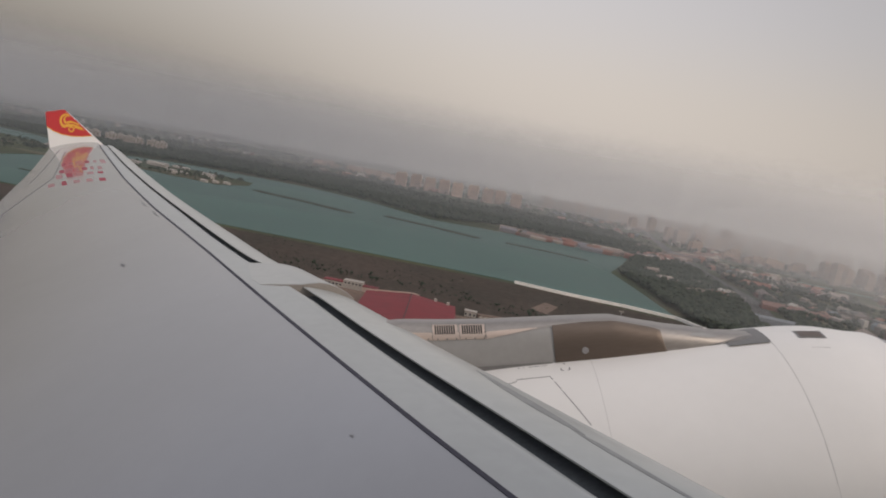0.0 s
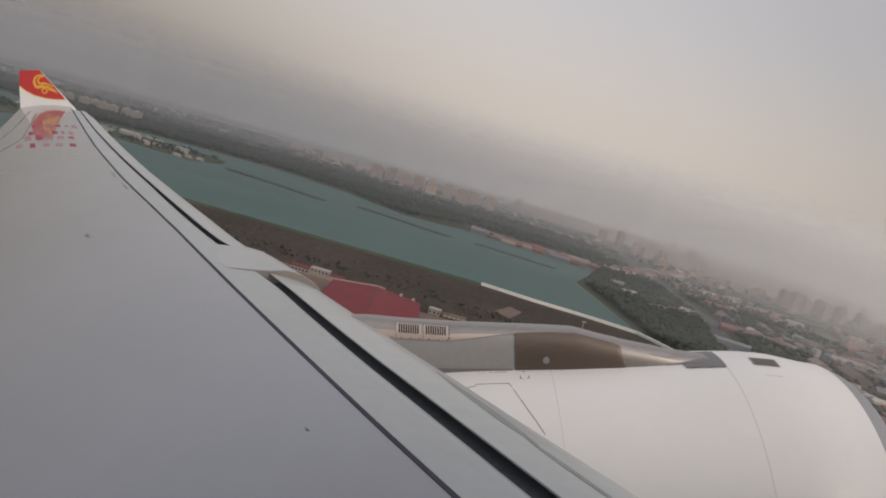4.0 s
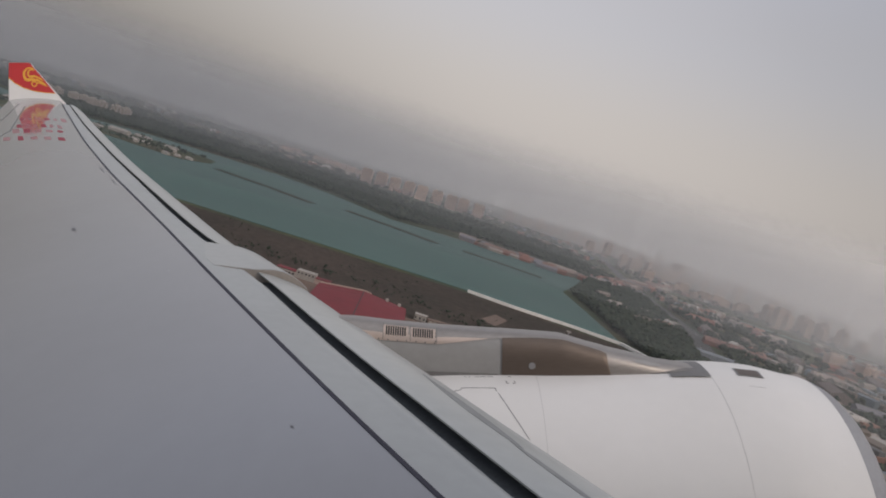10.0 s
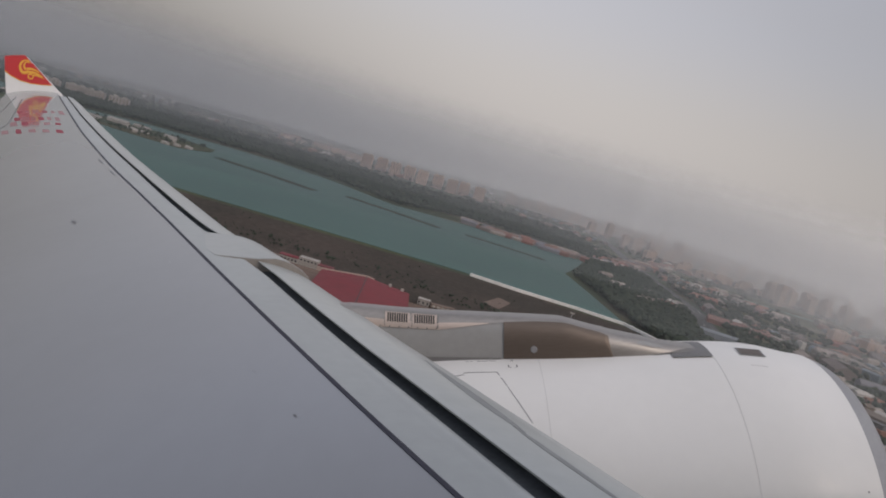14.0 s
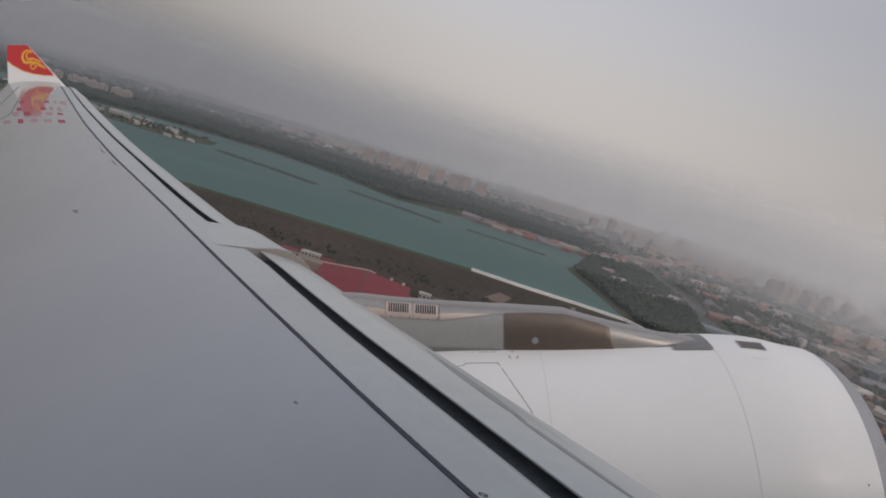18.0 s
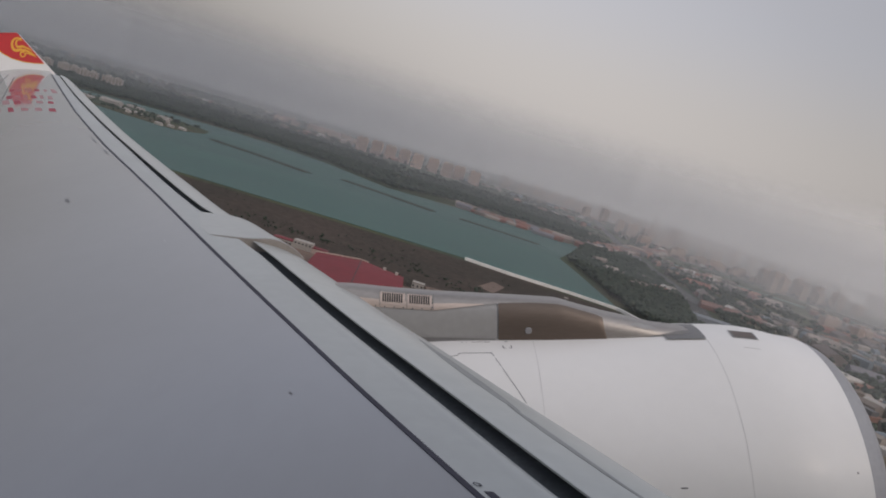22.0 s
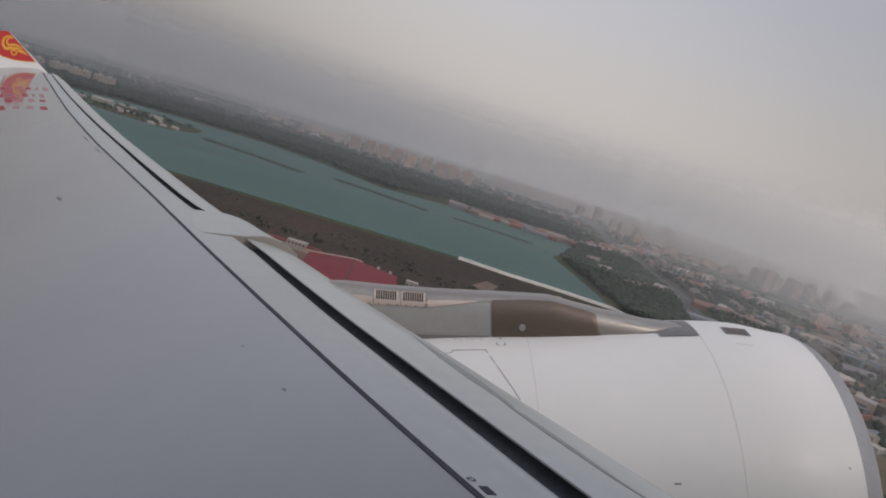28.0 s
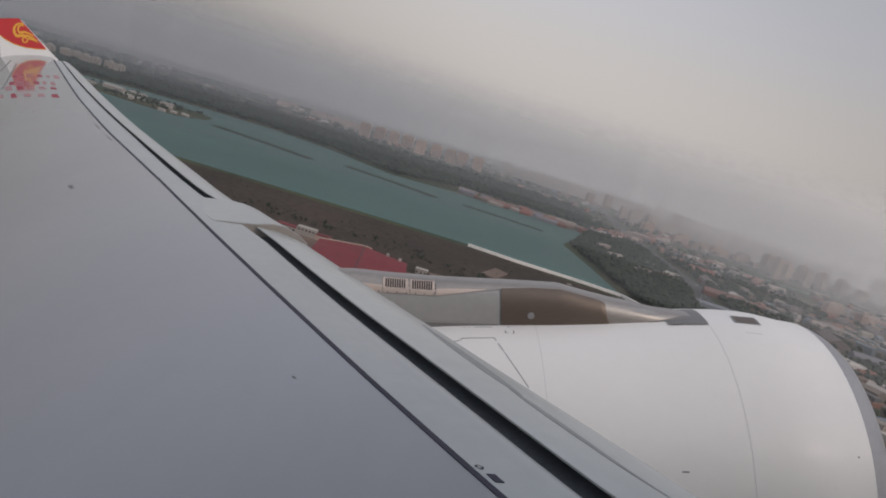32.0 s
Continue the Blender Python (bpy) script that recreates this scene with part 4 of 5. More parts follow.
# ---- cargo hangar with red letters ----
def rows_of_windows(parent, name, x0, x1, nx, z0, dz, nz, y, w, h, mat=None, face=-1, depth=0.18):
    """Window parts sharing one mesh, set into a wall that faces -y (face -1) or +y."""
    b2 = bmesh.new()
    box(b2, -w / 2, w / 2, -depth / 2, depth / 2, 0, h)
    first = part(name, b2, mat or M_GLASS, parent)
    first.location = (x0, y + face * 0.04, z0)
    for k in range(nz):
        for i in range(nx):
            if i == k == 0:
                continue
            o = first.copy()
            scene.collection.objects.link(o)
            o.location = (x0 + (x1 - x0) * i / max(1, nx - 1), y + face * 0.04, z0 + dz * k)
    return first


def text_part(body, size, mat, parent, loc, extrude=0.25):
    cu = bpy.data.curves.new("letter", "FONT")
    cu.body, cu.size, cu.extrude, cu.align_x = body, size, extrude, "CENTER"
    cu.offset = 0.16
    tmp = bpy.data.objects.new("letter", cu)
    scene.collection.objects.link(tmp)
    me = bpy.data.meshes.new_from_object(tmp.evaluated_get(bpy.context.evaluated_depsgraph_get()))
    bpy.data.objects.remove(tmp)
    me.materials.clear()
    me.materials.append(mat)
    o = new("letter", me)
    o.parent = parent
    o.matrix_local = pose(*loc, 90, 0, 0)
    o["label"] = "red sign letter " + body
    return o


hangar = tagged(empty("cargo_hangar", pose(-41.5, 481, 0.3, 0, 0, 6)), "long cream cargo hangar with red letters beside the apron", "hangar")
box_part("wall", -59, 59, 0, 34, 0, 20.0, M_CREAM, hangar, "cream sheet cladding")
for i in range(29):
    box_part("cladding_rib", -57.1 + i * 4 - 0.12, -57.1 + i * 4 + 0.12, -0.09, 0.03, 7.4, 20.0, M_CREAM, hangar)
b2 = bmesh.new()
for y0, y1, z0, z1 in ((-1.2, 17, 20.0, 22.6), (17, 35.2, 22.6, 20.0)):
    lo = [b2.verts.new(p) for p in ((-60, y0, z0), (60, y0, z0), (60, y1, z1), (-60, y1, z1))]
    hi = [b2.verts.new((q.co.x, q.co.y, q.co.z + 0.7)) for q in lo]
    for q in ((3, 2, 1, 0), (4, 5, 6, 7), (0, 1, 5, 4), (1, 2, 6, 5), (2, 3, 7, 6), (3, 0, 4, 7)):
        b2.faces.new([(lo + hi)[k] for k in q])
part("roof", b2, M_BLUEROOF, hangar, "low-pitched blue-grey sheet roof")
box_part("eaves_gutter", -60, 60, -1.6, -1.2, 19.5, 20.6, M_PALE, hangar, "pale eaves gutter")
box_part("canopy", -98, 58, -7, 0, 6.2, 6.9, M_BLUEROOF, hangar, "grey canopy above the loading doors")
for i in range(13):
    box_part("canopy_post", -96 + i * 12.7 - 0.25, -96 + i * 12.7 + 0.25, -6.7, -6.2, 0, 6.2, M_METAL, hangar)
for i in range(10):
    box_part("loading_door", -57 + i * 11.4 + 1, -57 + i * 11.4 + 8.6, -0.18, 0.02, 0, 5.2, M_BAND if i % 3 else M_PALE, hangar)
box_part("stair_door", 53.4, 56.2, -0.15, 0.05, 0, 19.0, M_PALE, hangar, "pale vertical strip at the hangar corner")
for k, ch in enumerate("TCS"):
    text_part(ch, 10.5, M_SIGN, hangar, (-9.0 + k * 8.2, -0.45, 9.6))
annex = box_part("annex", -97, -59.3, 2, 32, 0, 9.5, M_PALE, hangar, "grey annex with an arched roof")
rs = []
for x in (-98, -59.2):
    rs.append([Vector((x, 17 + 16.5 * math.cos(math.pi * j / 16), 9.5 + 4.6 * math.sin(math.pi * j / 16))) for j in range(17)])
v, fcs = loft(rs)
mesh_object("arched_roof", v, fcs, M_BLUEROOF, hangar, "blue-grey arched sheet roof", sharp=40)
for i in range(4):
    box_part("annex_door", -95 + i * 9.2, -95 + i * 9.2 + 5.4, 1.85, 2.02, 0, 4.6, M_BAND, hangar)
roof_office = box_part("roof_office", -17, 32, 20, 31, 21.0, 27.2, M_OFFICE, hangar, "white office floor on the hangar roof")
rows_of_windows(roof_office, "window", -14.5, 29.5, 15, 23.9, 3.4, 1, 20, 1.7, 1.6)
box_part("parapet", -17.3, 32.3, 29.6, 31.2, 27.2, 28.3, M_BAND, hangar, "dark rear parapet of the roof office")
box_part("stair_head", -17.4, -11, 19.5, 26, 27.2, 31.5, M_OFFICE, hangar, "white stair head")
box_part("stair_head", 28, 32.4, 19.5, 26, 27.2, 29.4, M_OFFICE, hangar, "white stair head")
box_part("roof_block", 33, 54, 22, 30, 21.0, 25.0, M_PALE, hangar, "low grey plant screen on the roof")

# ---- control tower and its office ----
ctl = tagged(empty("control_tower", pose(-284, 630, 0.2, 0, 0, 6)), "pale concrete airport control tower with a glazed cab", "control tower")
rs = []
for z, r0 in ((0, 4.6), (3, 4.2), (20, 3.6), (34, 3.5), (37.5, 4.4), (38.6, 5.6), (39.6, 5.8)):
    rs.append([Vector((r0 * math.cos(2 * math.pi * j / 20), r0 * math.sin(2 * math.pi * j / 20), z)) for j in range(20)])
v, fcs = loft(rs)
mesh_object("shaft", v, fcs, M_PALE, ctl, "pale tapering concrete shaft", sharp=30)
v, fcs = loft([[Vector((r0 * math.cos(2 * math.pi * j / 16), r0 * math.sin(2 * math.pi * j / 16), z)) for j in range(16)] for z, r0 in ((39.6, 5.0), (43.2, 5.7))])
mesh_object("cab_glazing", v, fcs, M_GLASS, ctl, "dark sloping cab glazing", smooth=False)
v, fcs = loft([[Vector((r0 * math.cos(2 * math.pi * j / 16), r0 * math.sin(2 * math.pi * j / 16), z)) for j in range(16)] for z, r0 in ((43.2, 6.1), (44.2, 6.1), (44.4, 5.0))])
mesh_object("cab_roof", v, fcs, M_PALE, ctl, "flat cab roof", smooth=False)
box_part("aerial", -0.1, 0.1, -0.1, 0.1, 44.6, 50, M_METAL, ctl)
lattice = tagged(empty("lattice_tower", pose(-305, 626, 0.2, 0, 0, 6)), "rusty steel lattice stair tower beside the control tower", "tower")
for sx in (-3, 3):
    for sy in (-3, 3):
        box_part("post", sx - 0.25, sx + 0.25, sy - 0.25, sy + 0.25, 0, 22, M_BAND, lattice)
for z in (4, 8, 12, 16, 20):
    box_part("landing", -3.6, 3.6, -3.6, 3.6, z, z + 0.5, M_BAND, lattice)
office = tagged(empty("tower_office", pose(-238, 632, 0.2, 0, 0, 8)), "white five-storey office block at the control tower", "office building")
box_part("wall", -34, 0, -8, 8, 0, 18, M_OFFICE, office)
box_part("wall", 0, 18, -5, 9, 0, 16, M_PALE, office, "grey recessed middle wing")
box_part("wall", 18, 42, -9, 8, 0, 17, M_OFFICE, office)
box_part("roof_house", -12, -4, -3, 5, 18, 21.5, M_OFFICE, office)
rows_of_windows(office, "window", -30, -4, 7, 2.0, 3.4, 5, -8, 1.7, 1.7)
rows_of_windows(office, "window", 21, 39, 5, 2.0, 3.3, 4, -9, 1.7, 1.7)
for z in (4.0, 7.4, 10.8, 14.0):
    box_part("balcony_band", 0.4, 17.6, -5.6, -5.0, z, z + 1.1, M_OFFICE, office)
low_office = tagged(empty("low_office", pose(-180, 575, 0.2, 0, 0, -14)), "pinkish two-storey office row with dark windows", "office building")
box_part("wall", -22, 22, -6, 6, 0, 7.6, M_OFFICE, low_office)
box_part("roof", -22.6, 22.6, -6.6, 6.6, 7.6, 8.2, M_REDROOF, low_office)
rows_of_windows(low_office, "window", -20, 20, 11, 1.4, 3.6, 2, -6, 1.8, 1.8)


def red_shed(m, length, depth, label, rise=3.6):
    sh = tagged(empty("warehouse", m), label, "warehouse", "red-roofed warehouses")
    box_part("wall", -length / 2, length / 2, -depth / 2, depth / 2, 0, 7, M_CREAM, sh)
    b2 = bmesh.new()
    pr = [(-depth / 2 - 1, 6.9), (0, 6.9 + rise), (depth / 2 + 1, 6.9), (depth / 2 + 1, 6.5), (0, 6.5 + rise), (-depth / 2 - 1, 6.5)]
    e0 = [b2.verts.new((-length / 2 - 1, y, z)) for y, z in pr]
    e1 = [b2.verts.new((length / 2 + 1, y, z)) for y, z in pr]
    for i in range(6):
        j = (i + 1) % 6
        b2.faces.new((e0[i], e0[j], e1[j], e1[i]))
    b2.faces.new(e0[::-1])
    b2.faces.new(e1)
    bmesh.ops.recalc_face_normals(b2, faces=b2.faces[:])
    part("roof", b2, M_REDROOF, sh, "red sheet gable roof")
    k = max(3, int(length / 14))
    for i in range(k):
        x = -length / 2 + length * (i + 0.5) / k
        box_part("door", x - 2.2, x + 2.2, -depth / 2 - 0.14, -depth / 2 + 0.02, 0, 4.5, M_BAND, sh)
    return sh


red_shed(pose(124.5, 512.4, 0.3, 0, 0, 14), 100, 62, "large cream warehouse with a bright red roof on the apron")
red_shed(pose(-141, 616, 0.3, 0, 0, -12), 30, 14, "small cream store with a red roof behind the hangar")
wide = red_shed(pose(219, 551, 0.3, 0, 0, 90), 104, 68, "wide cream warehouse with a deep red gable roof", 3.6)
for sign, end in ((1, 35), (-1, -35)):
    b2 = bmesh.new()
    steps = [(sign * 0.2, 10.6), (end, 6.9)] if sign > 0 else [(sign * 0.2, 10.6), (-6, 9.97)]
    lo0 = [b2.verts.new((x, y, z)) for x in (52.6, 53.6) for y, z in steps]
    hi0 = [b2.verts.new((x, y, z + 0.9)) for x in (52.6, 53.6) for y, z in steps]
    for a, b, c, d in ((lo0[0], lo0[1], hi0[1], hi0[0]), (lo0[2], lo0[3], hi0[3], hi0[2]), (hi0[0], hi0[1], hi0[3], hi0[2]), (lo0[0], lo0[1], lo0[3], lo0[2]), (lo0[0], lo0[2], hi0[2], hi0[0]), (lo0[1], lo0[3], hi0[3], hi0[1])):
        b2.faces.new((a, b, c, d))
    bmesh.ops.recalc_face_normals(b2, faces=b2.faces[:])
    part("coping", b2, M_CREAM, wide, "cream coping along the gable")
box_part("ridge_cap", -53, 53, -0.35, 0.35, 10.45, 10.75, M_ROAD, wide)
for y in (-19, -29):
    box_part("roof_vent", 50.2, 52.0, y - 1.2, y + 1.2, 6.9 + 3.6 * (1 - abs(y) / 35) - 0.3, 6.9 + 3.6 * (1 - abs(y) / 35) + 2.0, M_PALE, wide)
gate = tagged(empty("gate_lodge", pose(267, 611, 0.3, 0, 0, -8)), "small white gate lodge with dark windows", "building")
box_part("wall", -4.6, 4.6, -3, 3, 0, 4.4, M_OFFICE, gate)
box_part("roof", -5, 5, -3.4, 3.4, 4.4, 4.8, M_PALE, gate)
rows_of_windows(gate, "window", -3.4, 3.4, 3, 1.2, 3.4, 1, -3, 1.3, 1.7)
garages = tagged(empty("garage_row", pose(283, 615, 0.3, 0, 0, 8)), "low grey garage row with pale doors", "building")
box_part("wall", -10, 10, -2.6, 2.6, 0, 2.3, M_BAND, garages)
box_part("roof", -10.4, 10.4, -3, 3, 2.3, 2.6, M_APRON, garages)
for k in range(5):
    box_part("door", -9 + k * 3.8, -6.6 + k * 3.8, -2.72, -2.58, 0, 1.9, M_PALE, garages)
yard = tagged(empty("yard_office", pose(166, 633, 0.3, 0, 0, -5)), "low cream yard office with a stepped roof", "building")
box_part("wall", -20, -4, -4, 4, 0, 4.2, M_OFFICE, yard)
box_part("wall", -4, 12, -3.6, 5, 0, 6.6, M_OFFICE, yard)
box_part("wall", 12, 24, -4, 4, 0, 4.0, M_CREAM, yard)
box_part("roof", -20.5, -4.2, -4.5, 4.5, 4.2, 4.7, M_REDROOF, yard)
box_part("roof", 12.2, 24.5, -4.5, 4.5, 4.0, 4.5, M_REDROOF, yard)
rows_of_windows(yard, "window", -2, 10, 5, 3.9, 3.4, 1, -3.6, 1.4, 1.4)
rows_of_windows(yard, "window", -18, -6, 5, 1.2, 3.4, 1, -4, 1.6, 1.5)
store = tagged(empty("open_store", pose(60, 541, 0.3, 0, 0, 14)), "low grey flat-roofed store on the apron", "building")
box_part("wall", -16, 16, -5, 5, 0, 2.8, M_BAND, store)
box_part("roof", -16.6, 16.6, -5.6, 5.6, 2.8, 3.3, M_APRON, store)
for k in range(6):
    box_part("door", -14.5 + k * 5.4, -11.5 + k * 5.4, -5.12, -4.98, 0, 2.4, M_PALE, store)
barrack = tagged(empty("barrack_block", pose(101, 626, 0.3, 0, 0, -4)), "white two-storey block with rows of dark windows", "building")
box_part("wall", -22, 22, -5, 5, 0, 7.4, M_OFFICE, barrack)
box_part("parapet", -22.4, 22.4, -5.4, 5.4, 7.4, 8.1, M_OFFICE, barrack)
rows_of_windows(barrack, "window", -20, 20, 12, 1.3, 3.4, 2, -5, 1.7, 1.6)


def light_mast(m):
    ma = tagged(empty("light_mast", m), "tall thin grey floodlight mast", "light mast", "floodlight masts")
    b2 = bmesh.new()
    bmesh.ops.create_cone(b2, segments=8, radius1=0.45, radius2=0.22, depth=28, cap_ends=True, matrix=Matrix.Translation((0, 0, 14)))
    part("pole", b2, M_METAL, ma)
    box_part("lamp_head", -1.8, 1.8, -0.5, 0.5, 27.6, 28.6, M_OFFICE, ma)
    return ma


mast = light_mast(pose(19, 682, 0.3))
for x, y in ((-127, 685), (-235, 580), (380, 600)):
    copy_thing(mast, pose(x, y, 0.3))


def truck(m):
    tr = tagged(empty("truck", m), "small service truck parked on the apron", "truck", "apron vehicles")
    box_part("cargo_box", -3.2, 1.6, -1.2, 1.2, 0.9, 3.4, M_CAR, tr, bevel=0.08)
    box_part("cab", 1.8, 3.6, -1.15, 1.15, 0.7, 2.7, M_TRUCK, tr, bevel=0.2)
    box_part("windscreen", 3.45, 3.63, -0.95, 0.95, 1.6, 2.4, M_GLASS, tr)
    for x in (-2.0, 2.6):
        for y in (-1.05, 1.05):
            b2 = bmesh.new()
            bmesh.ops.create_cone(b2, segments=12, radius1=0.48, radius2=0.48, depth=0.3, cap_ends=True, matrix=Matrix.Translation((x, y, 0.48)) @ Matrix.Rotation(radians(90), 4, "X"))
            part("wheel", b2, M_TYRE, tr)
    return tr


tk = truck(pose(44, 520, 0.3, 0, 0, 20))
rng = random.Random(7)
for k in range(27):
    if k < 22:
        u, w = k % 9, k // 9
        x, y, a = 42 + 5.2 * u + rng.uniform(-2, 2), (512, 522, 556)[w] + 1.6 * u + rng.uniform(-2, 2), rng.choice((102, 100, 282)) + rng.uniform(-10, 10)
    else:
        x = rng.uniform(-120, 60)
        y, a = 470 + 0.1 * (x + 41) - rng.uniform(12, 24), rng.choice((6, 186, 96)) + rng.uniform(-8, 8)
    copy_thing(tk, pose(x, y, 0.3, 0, 0, a))


def car(m):
    ca = tagged(empty("car", m), "small car on a road near the airport", "car", "cars")
    box_part("body", -2.2, 2.2, -0.88, 0.88, 0.35, 0.95, M_CAR, ca, bevel=0.12)
    box_part("cabin", -1.3, 1.1, -0.78, 0.78, 0.95, 1.5, M_GLASS, ca, bevel=0.15)
    for x in (-1.35, 1.35):
        for y in (-0.8, 0.8):
            b2 = bmesh.new()
            bmesh.ops.create_cone(b2, segments=10, radius1=0.33, radius2=0.33, depth=0.22, cap_ends=True, matrix=Matrix.Translation((x, y, 0.33)) @ Matrix.Rotation(radians(90), 4, "X"))
            part("wheel", b2, M_TYRE, ca)
    return ca


cr = car(pose(-120, 640, 0.3))
for k in range(30):
    if k < 12:
        p = pose(112 + 4 * k, 590 + 0.8 * k + 3 * (k % 3), 0.3, 0, 0, 78)
    else:
        t = rng.uniform(0, 1)
        p = pose(600 + 90 * t + rng.choice((-6, 6)), 760 + 340 * t, 0.5, 0, 0, 73)
    copy_thing(cr, p)


# ---- terminal, hotel and parked airliners at the far side of the airfield ----
M_YELLOW = material("yellow_render", (0.55, 0.36, 0.10), 0.8, second=(0.47, 0.30, 0.09), scale=0.1, amount=0.8, fine=0.08)
M_ORANGE = material("orange_brick_render", (0.46, 0.17, 0.08), 0.85, second=(0.38, 0.14, 0.07), scale=0.1, amount=0.8, fine=0.1)
terminal = tagged(empty("terminal_building", pose(-620, 760, 0.3, 0, 0, 8)), "long white airport terminal with dark window bands", "terminal")
for k, (x0, x1, h) in enumerate(((-150, -70, 11), (-70, 10, 14), (10, 95, 11), (95, 160, 9))):
    box_part("wall", x0, x1 - 0.3, 0, 28, 0, h, M_OFFICE, terminal)
    box_part("roof", x0 - 0.5, x1 + 0.2, -1.5, 29, h, h + 0.9, M_PALE, terminal)
    n = int((x1 - x0) / 8)
    rows_of_windows(terminal, "window", x0 + 5, x1 - 5, n, h - 4.2, 3.4, 1, 0, 5.6, 2.4)
    rows_of_windows(terminal, "window", x0 + 5, x1 - 5, n, 1.2, 3.4, 1, 0, 4.6, 2.6)
yellow = tagged(empty("arcade_building", pose(-840, 735, 0.3, 0, 0, 8)), "yellow two-storey building with an arcade of dark openings", "building")
box_part("wall", -45, 45, 0, 18, 0, 12, M_YELLOW, yellow)
box_part("parapet", -45.5, 45.5, -0.5, 18.5, 12, 13.2, M_YELLOW, yellow)
rows_of_windows(yellow, "window", -41, 41, 14, 7.4, 3.4, 1, 0, 2.6, 2.4)
rows_of_windows(yellow, "opening", -41, 41, 14, 0.2, 3.4, 1, 0, 4.4, 4.6)
hotel = tagged(empty("hotel_block", pose(-760, 820, 0.2, 0, 0, 8)), "orange-brown and white stepped hotel block", "building")
box_part("wall", -30, 0, 0, 18, 0, 30, M_ORANGE, hotel)
box_part("wall", 0, 14, -2, 18, 0, 34, M_OFFICE, hotel, "white balcony wing")
box_part("wall", 14, 26, 0, 18, 0, 38, M_ORANGE, hotel)
for k in range(8):
    box_part("balcony", 0.5, 13.5, -2.8, -2.0, 3 + 3.8 * k, 4.2 + 3.8 * k, M_ORANGE, hotel)
rows_of_windows(hotel, "window", -27, -3, 7, 3, 3.8, 7, 0, 2.0, 1.8)
old_tower = tagged(empty("old_control_tower", pose(-560, 812, 0.2, 0, 0, 8)), "square old control tower with a grey glazed cab", "control tower")
box_part("shaft", -4.5, 4.5, -4.5, 4.5, 0, 26, M_PALE, old_tower)
for z in (8, 14, 20):
    box_part("ledge", -5.2, 5.2, -5.2, 5.2, z, z + 1.0, M_OFFICE, old_tower)
box_part("cab", -6, 6, -6, 6, 26, 30, M_GLASS, old_tower)
box_part("cab_roof", -7, 7, -7, 7, 30, 31, M_PALE, old_tower)


def parked_jet(m):
    """A small parked airliner seen from afar: fuselage, wings, fin, tailplanes, engines, gear."""
    jet = tagged(empty("parked_airliner", m), "small white airliner parked on the terminal apron", "airplane", "parked airliners")
    prof = ((-16, 0.3), (-14, 0.9), (-10, 1.6), (-4, 1.9), (10, 1.9), (14, 1.6), (15.6, 1.0), (16.4, 0.2))
    vv, ff = loft([[Vector((x, r0 * math.cos(2 * math.pi * j / 14), 3.4 + (0.5 if x < -9 else 0) + r0 * math.sin(2 * math.pi * j / 14))) for j in range(14)] for x, r0 in prof])
    mesh_object("fuselage", vv, ff, M_SKIN, jet, sharp=40)
    for sg in (-1, 1):
        vv, ff = loft([[Vector((3.2, sg * 1.5, 2.6)), Vector((-2.6, sg * 1.5, 2.6)), Vector((-2.6, sg * 1.5, 2.2)), Vector((3.2, sg * 1.5, 2.2))], [Vector((-3.4, sg * 16, 3.8)), Vector((-5.0, sg * 16, 3.8)), Vector((-5.0, sg * 16, 3.65)), Vector((-3.4, sg * 16, 3.65))]])
        mesh_object("wing", vv, ff, M_PALE, jet, smooth=False)
        vv, ff = loft([[Vector((-12.0, sg * 0.6, 4.6)), Vector((-14.6, sg * 0.6, 4.6)), Vector((-14.6, sg * 0.6, 4.4)), Vector((-12.0, sg * 0.6, 4.4))], [Vector((-14.4, sg * 6, 5.0)), Vector((-15.6, sg * 6, 5.0)), Vector((-15.6, sg * 6, 4.9)), Vector((-14.4, sg * 6, 4.9))]])
        mesh_object("tailplane", vv, ff, M_PALE, jet, smooth=False)
        b2 = bmesh.new()
        bmesh.ops.create_cone(b2, segments=14, radius1=0.8, radius2=1.05, depth=3.6, cap_ends=True, matrix=Matrix.Translation((1.6, sg * 5.4, 1.7)) @ Matrix.Rotation(radians(90), 4, "Y"))
        part("engine", b2, M_SKIN, jet, "", True)
        box_part("main_gear", -1.0, 0.2, sg * 2.6 - 0.3, sg * 2.6 + 0.3, 0, 2.2, M_TYRE, jet)
    vv, ff = loft([[Vector((-10.5, -0.2, 5.2)), Vector((-15.4, -0.2, 5.2)), Vector((-15.4, 0.2, 5.2)), Vector((-10.5, 0.2, 5.2))], [Vector((-14.6, -0.1, 10.6)), Vector((-16.6, -0.1, 10.6)), Vector((-16.6, 0.1, 10.6)), Vector((-14.6, 0.1, 10.6))]])
    mesh_object("tail_fin", vv, ff, M_TRUCK, jet, "red tail fin", smooth=False)
    box_part("nose_gear", 11.8, 12.6, -0.25, 0.25, 0, 1.8, M_TYRE, jet)
    return jet


jet0 = parked_jet(pose(-450, 690, 0.3, 0, 0, 82))
for k in range(1, 8):
    copy_thing(jet0, pose(-450 - 46 * k, 690 - 6 * k, 0.3, 0, 0, 82 + rng.uniform(-8, 8)))

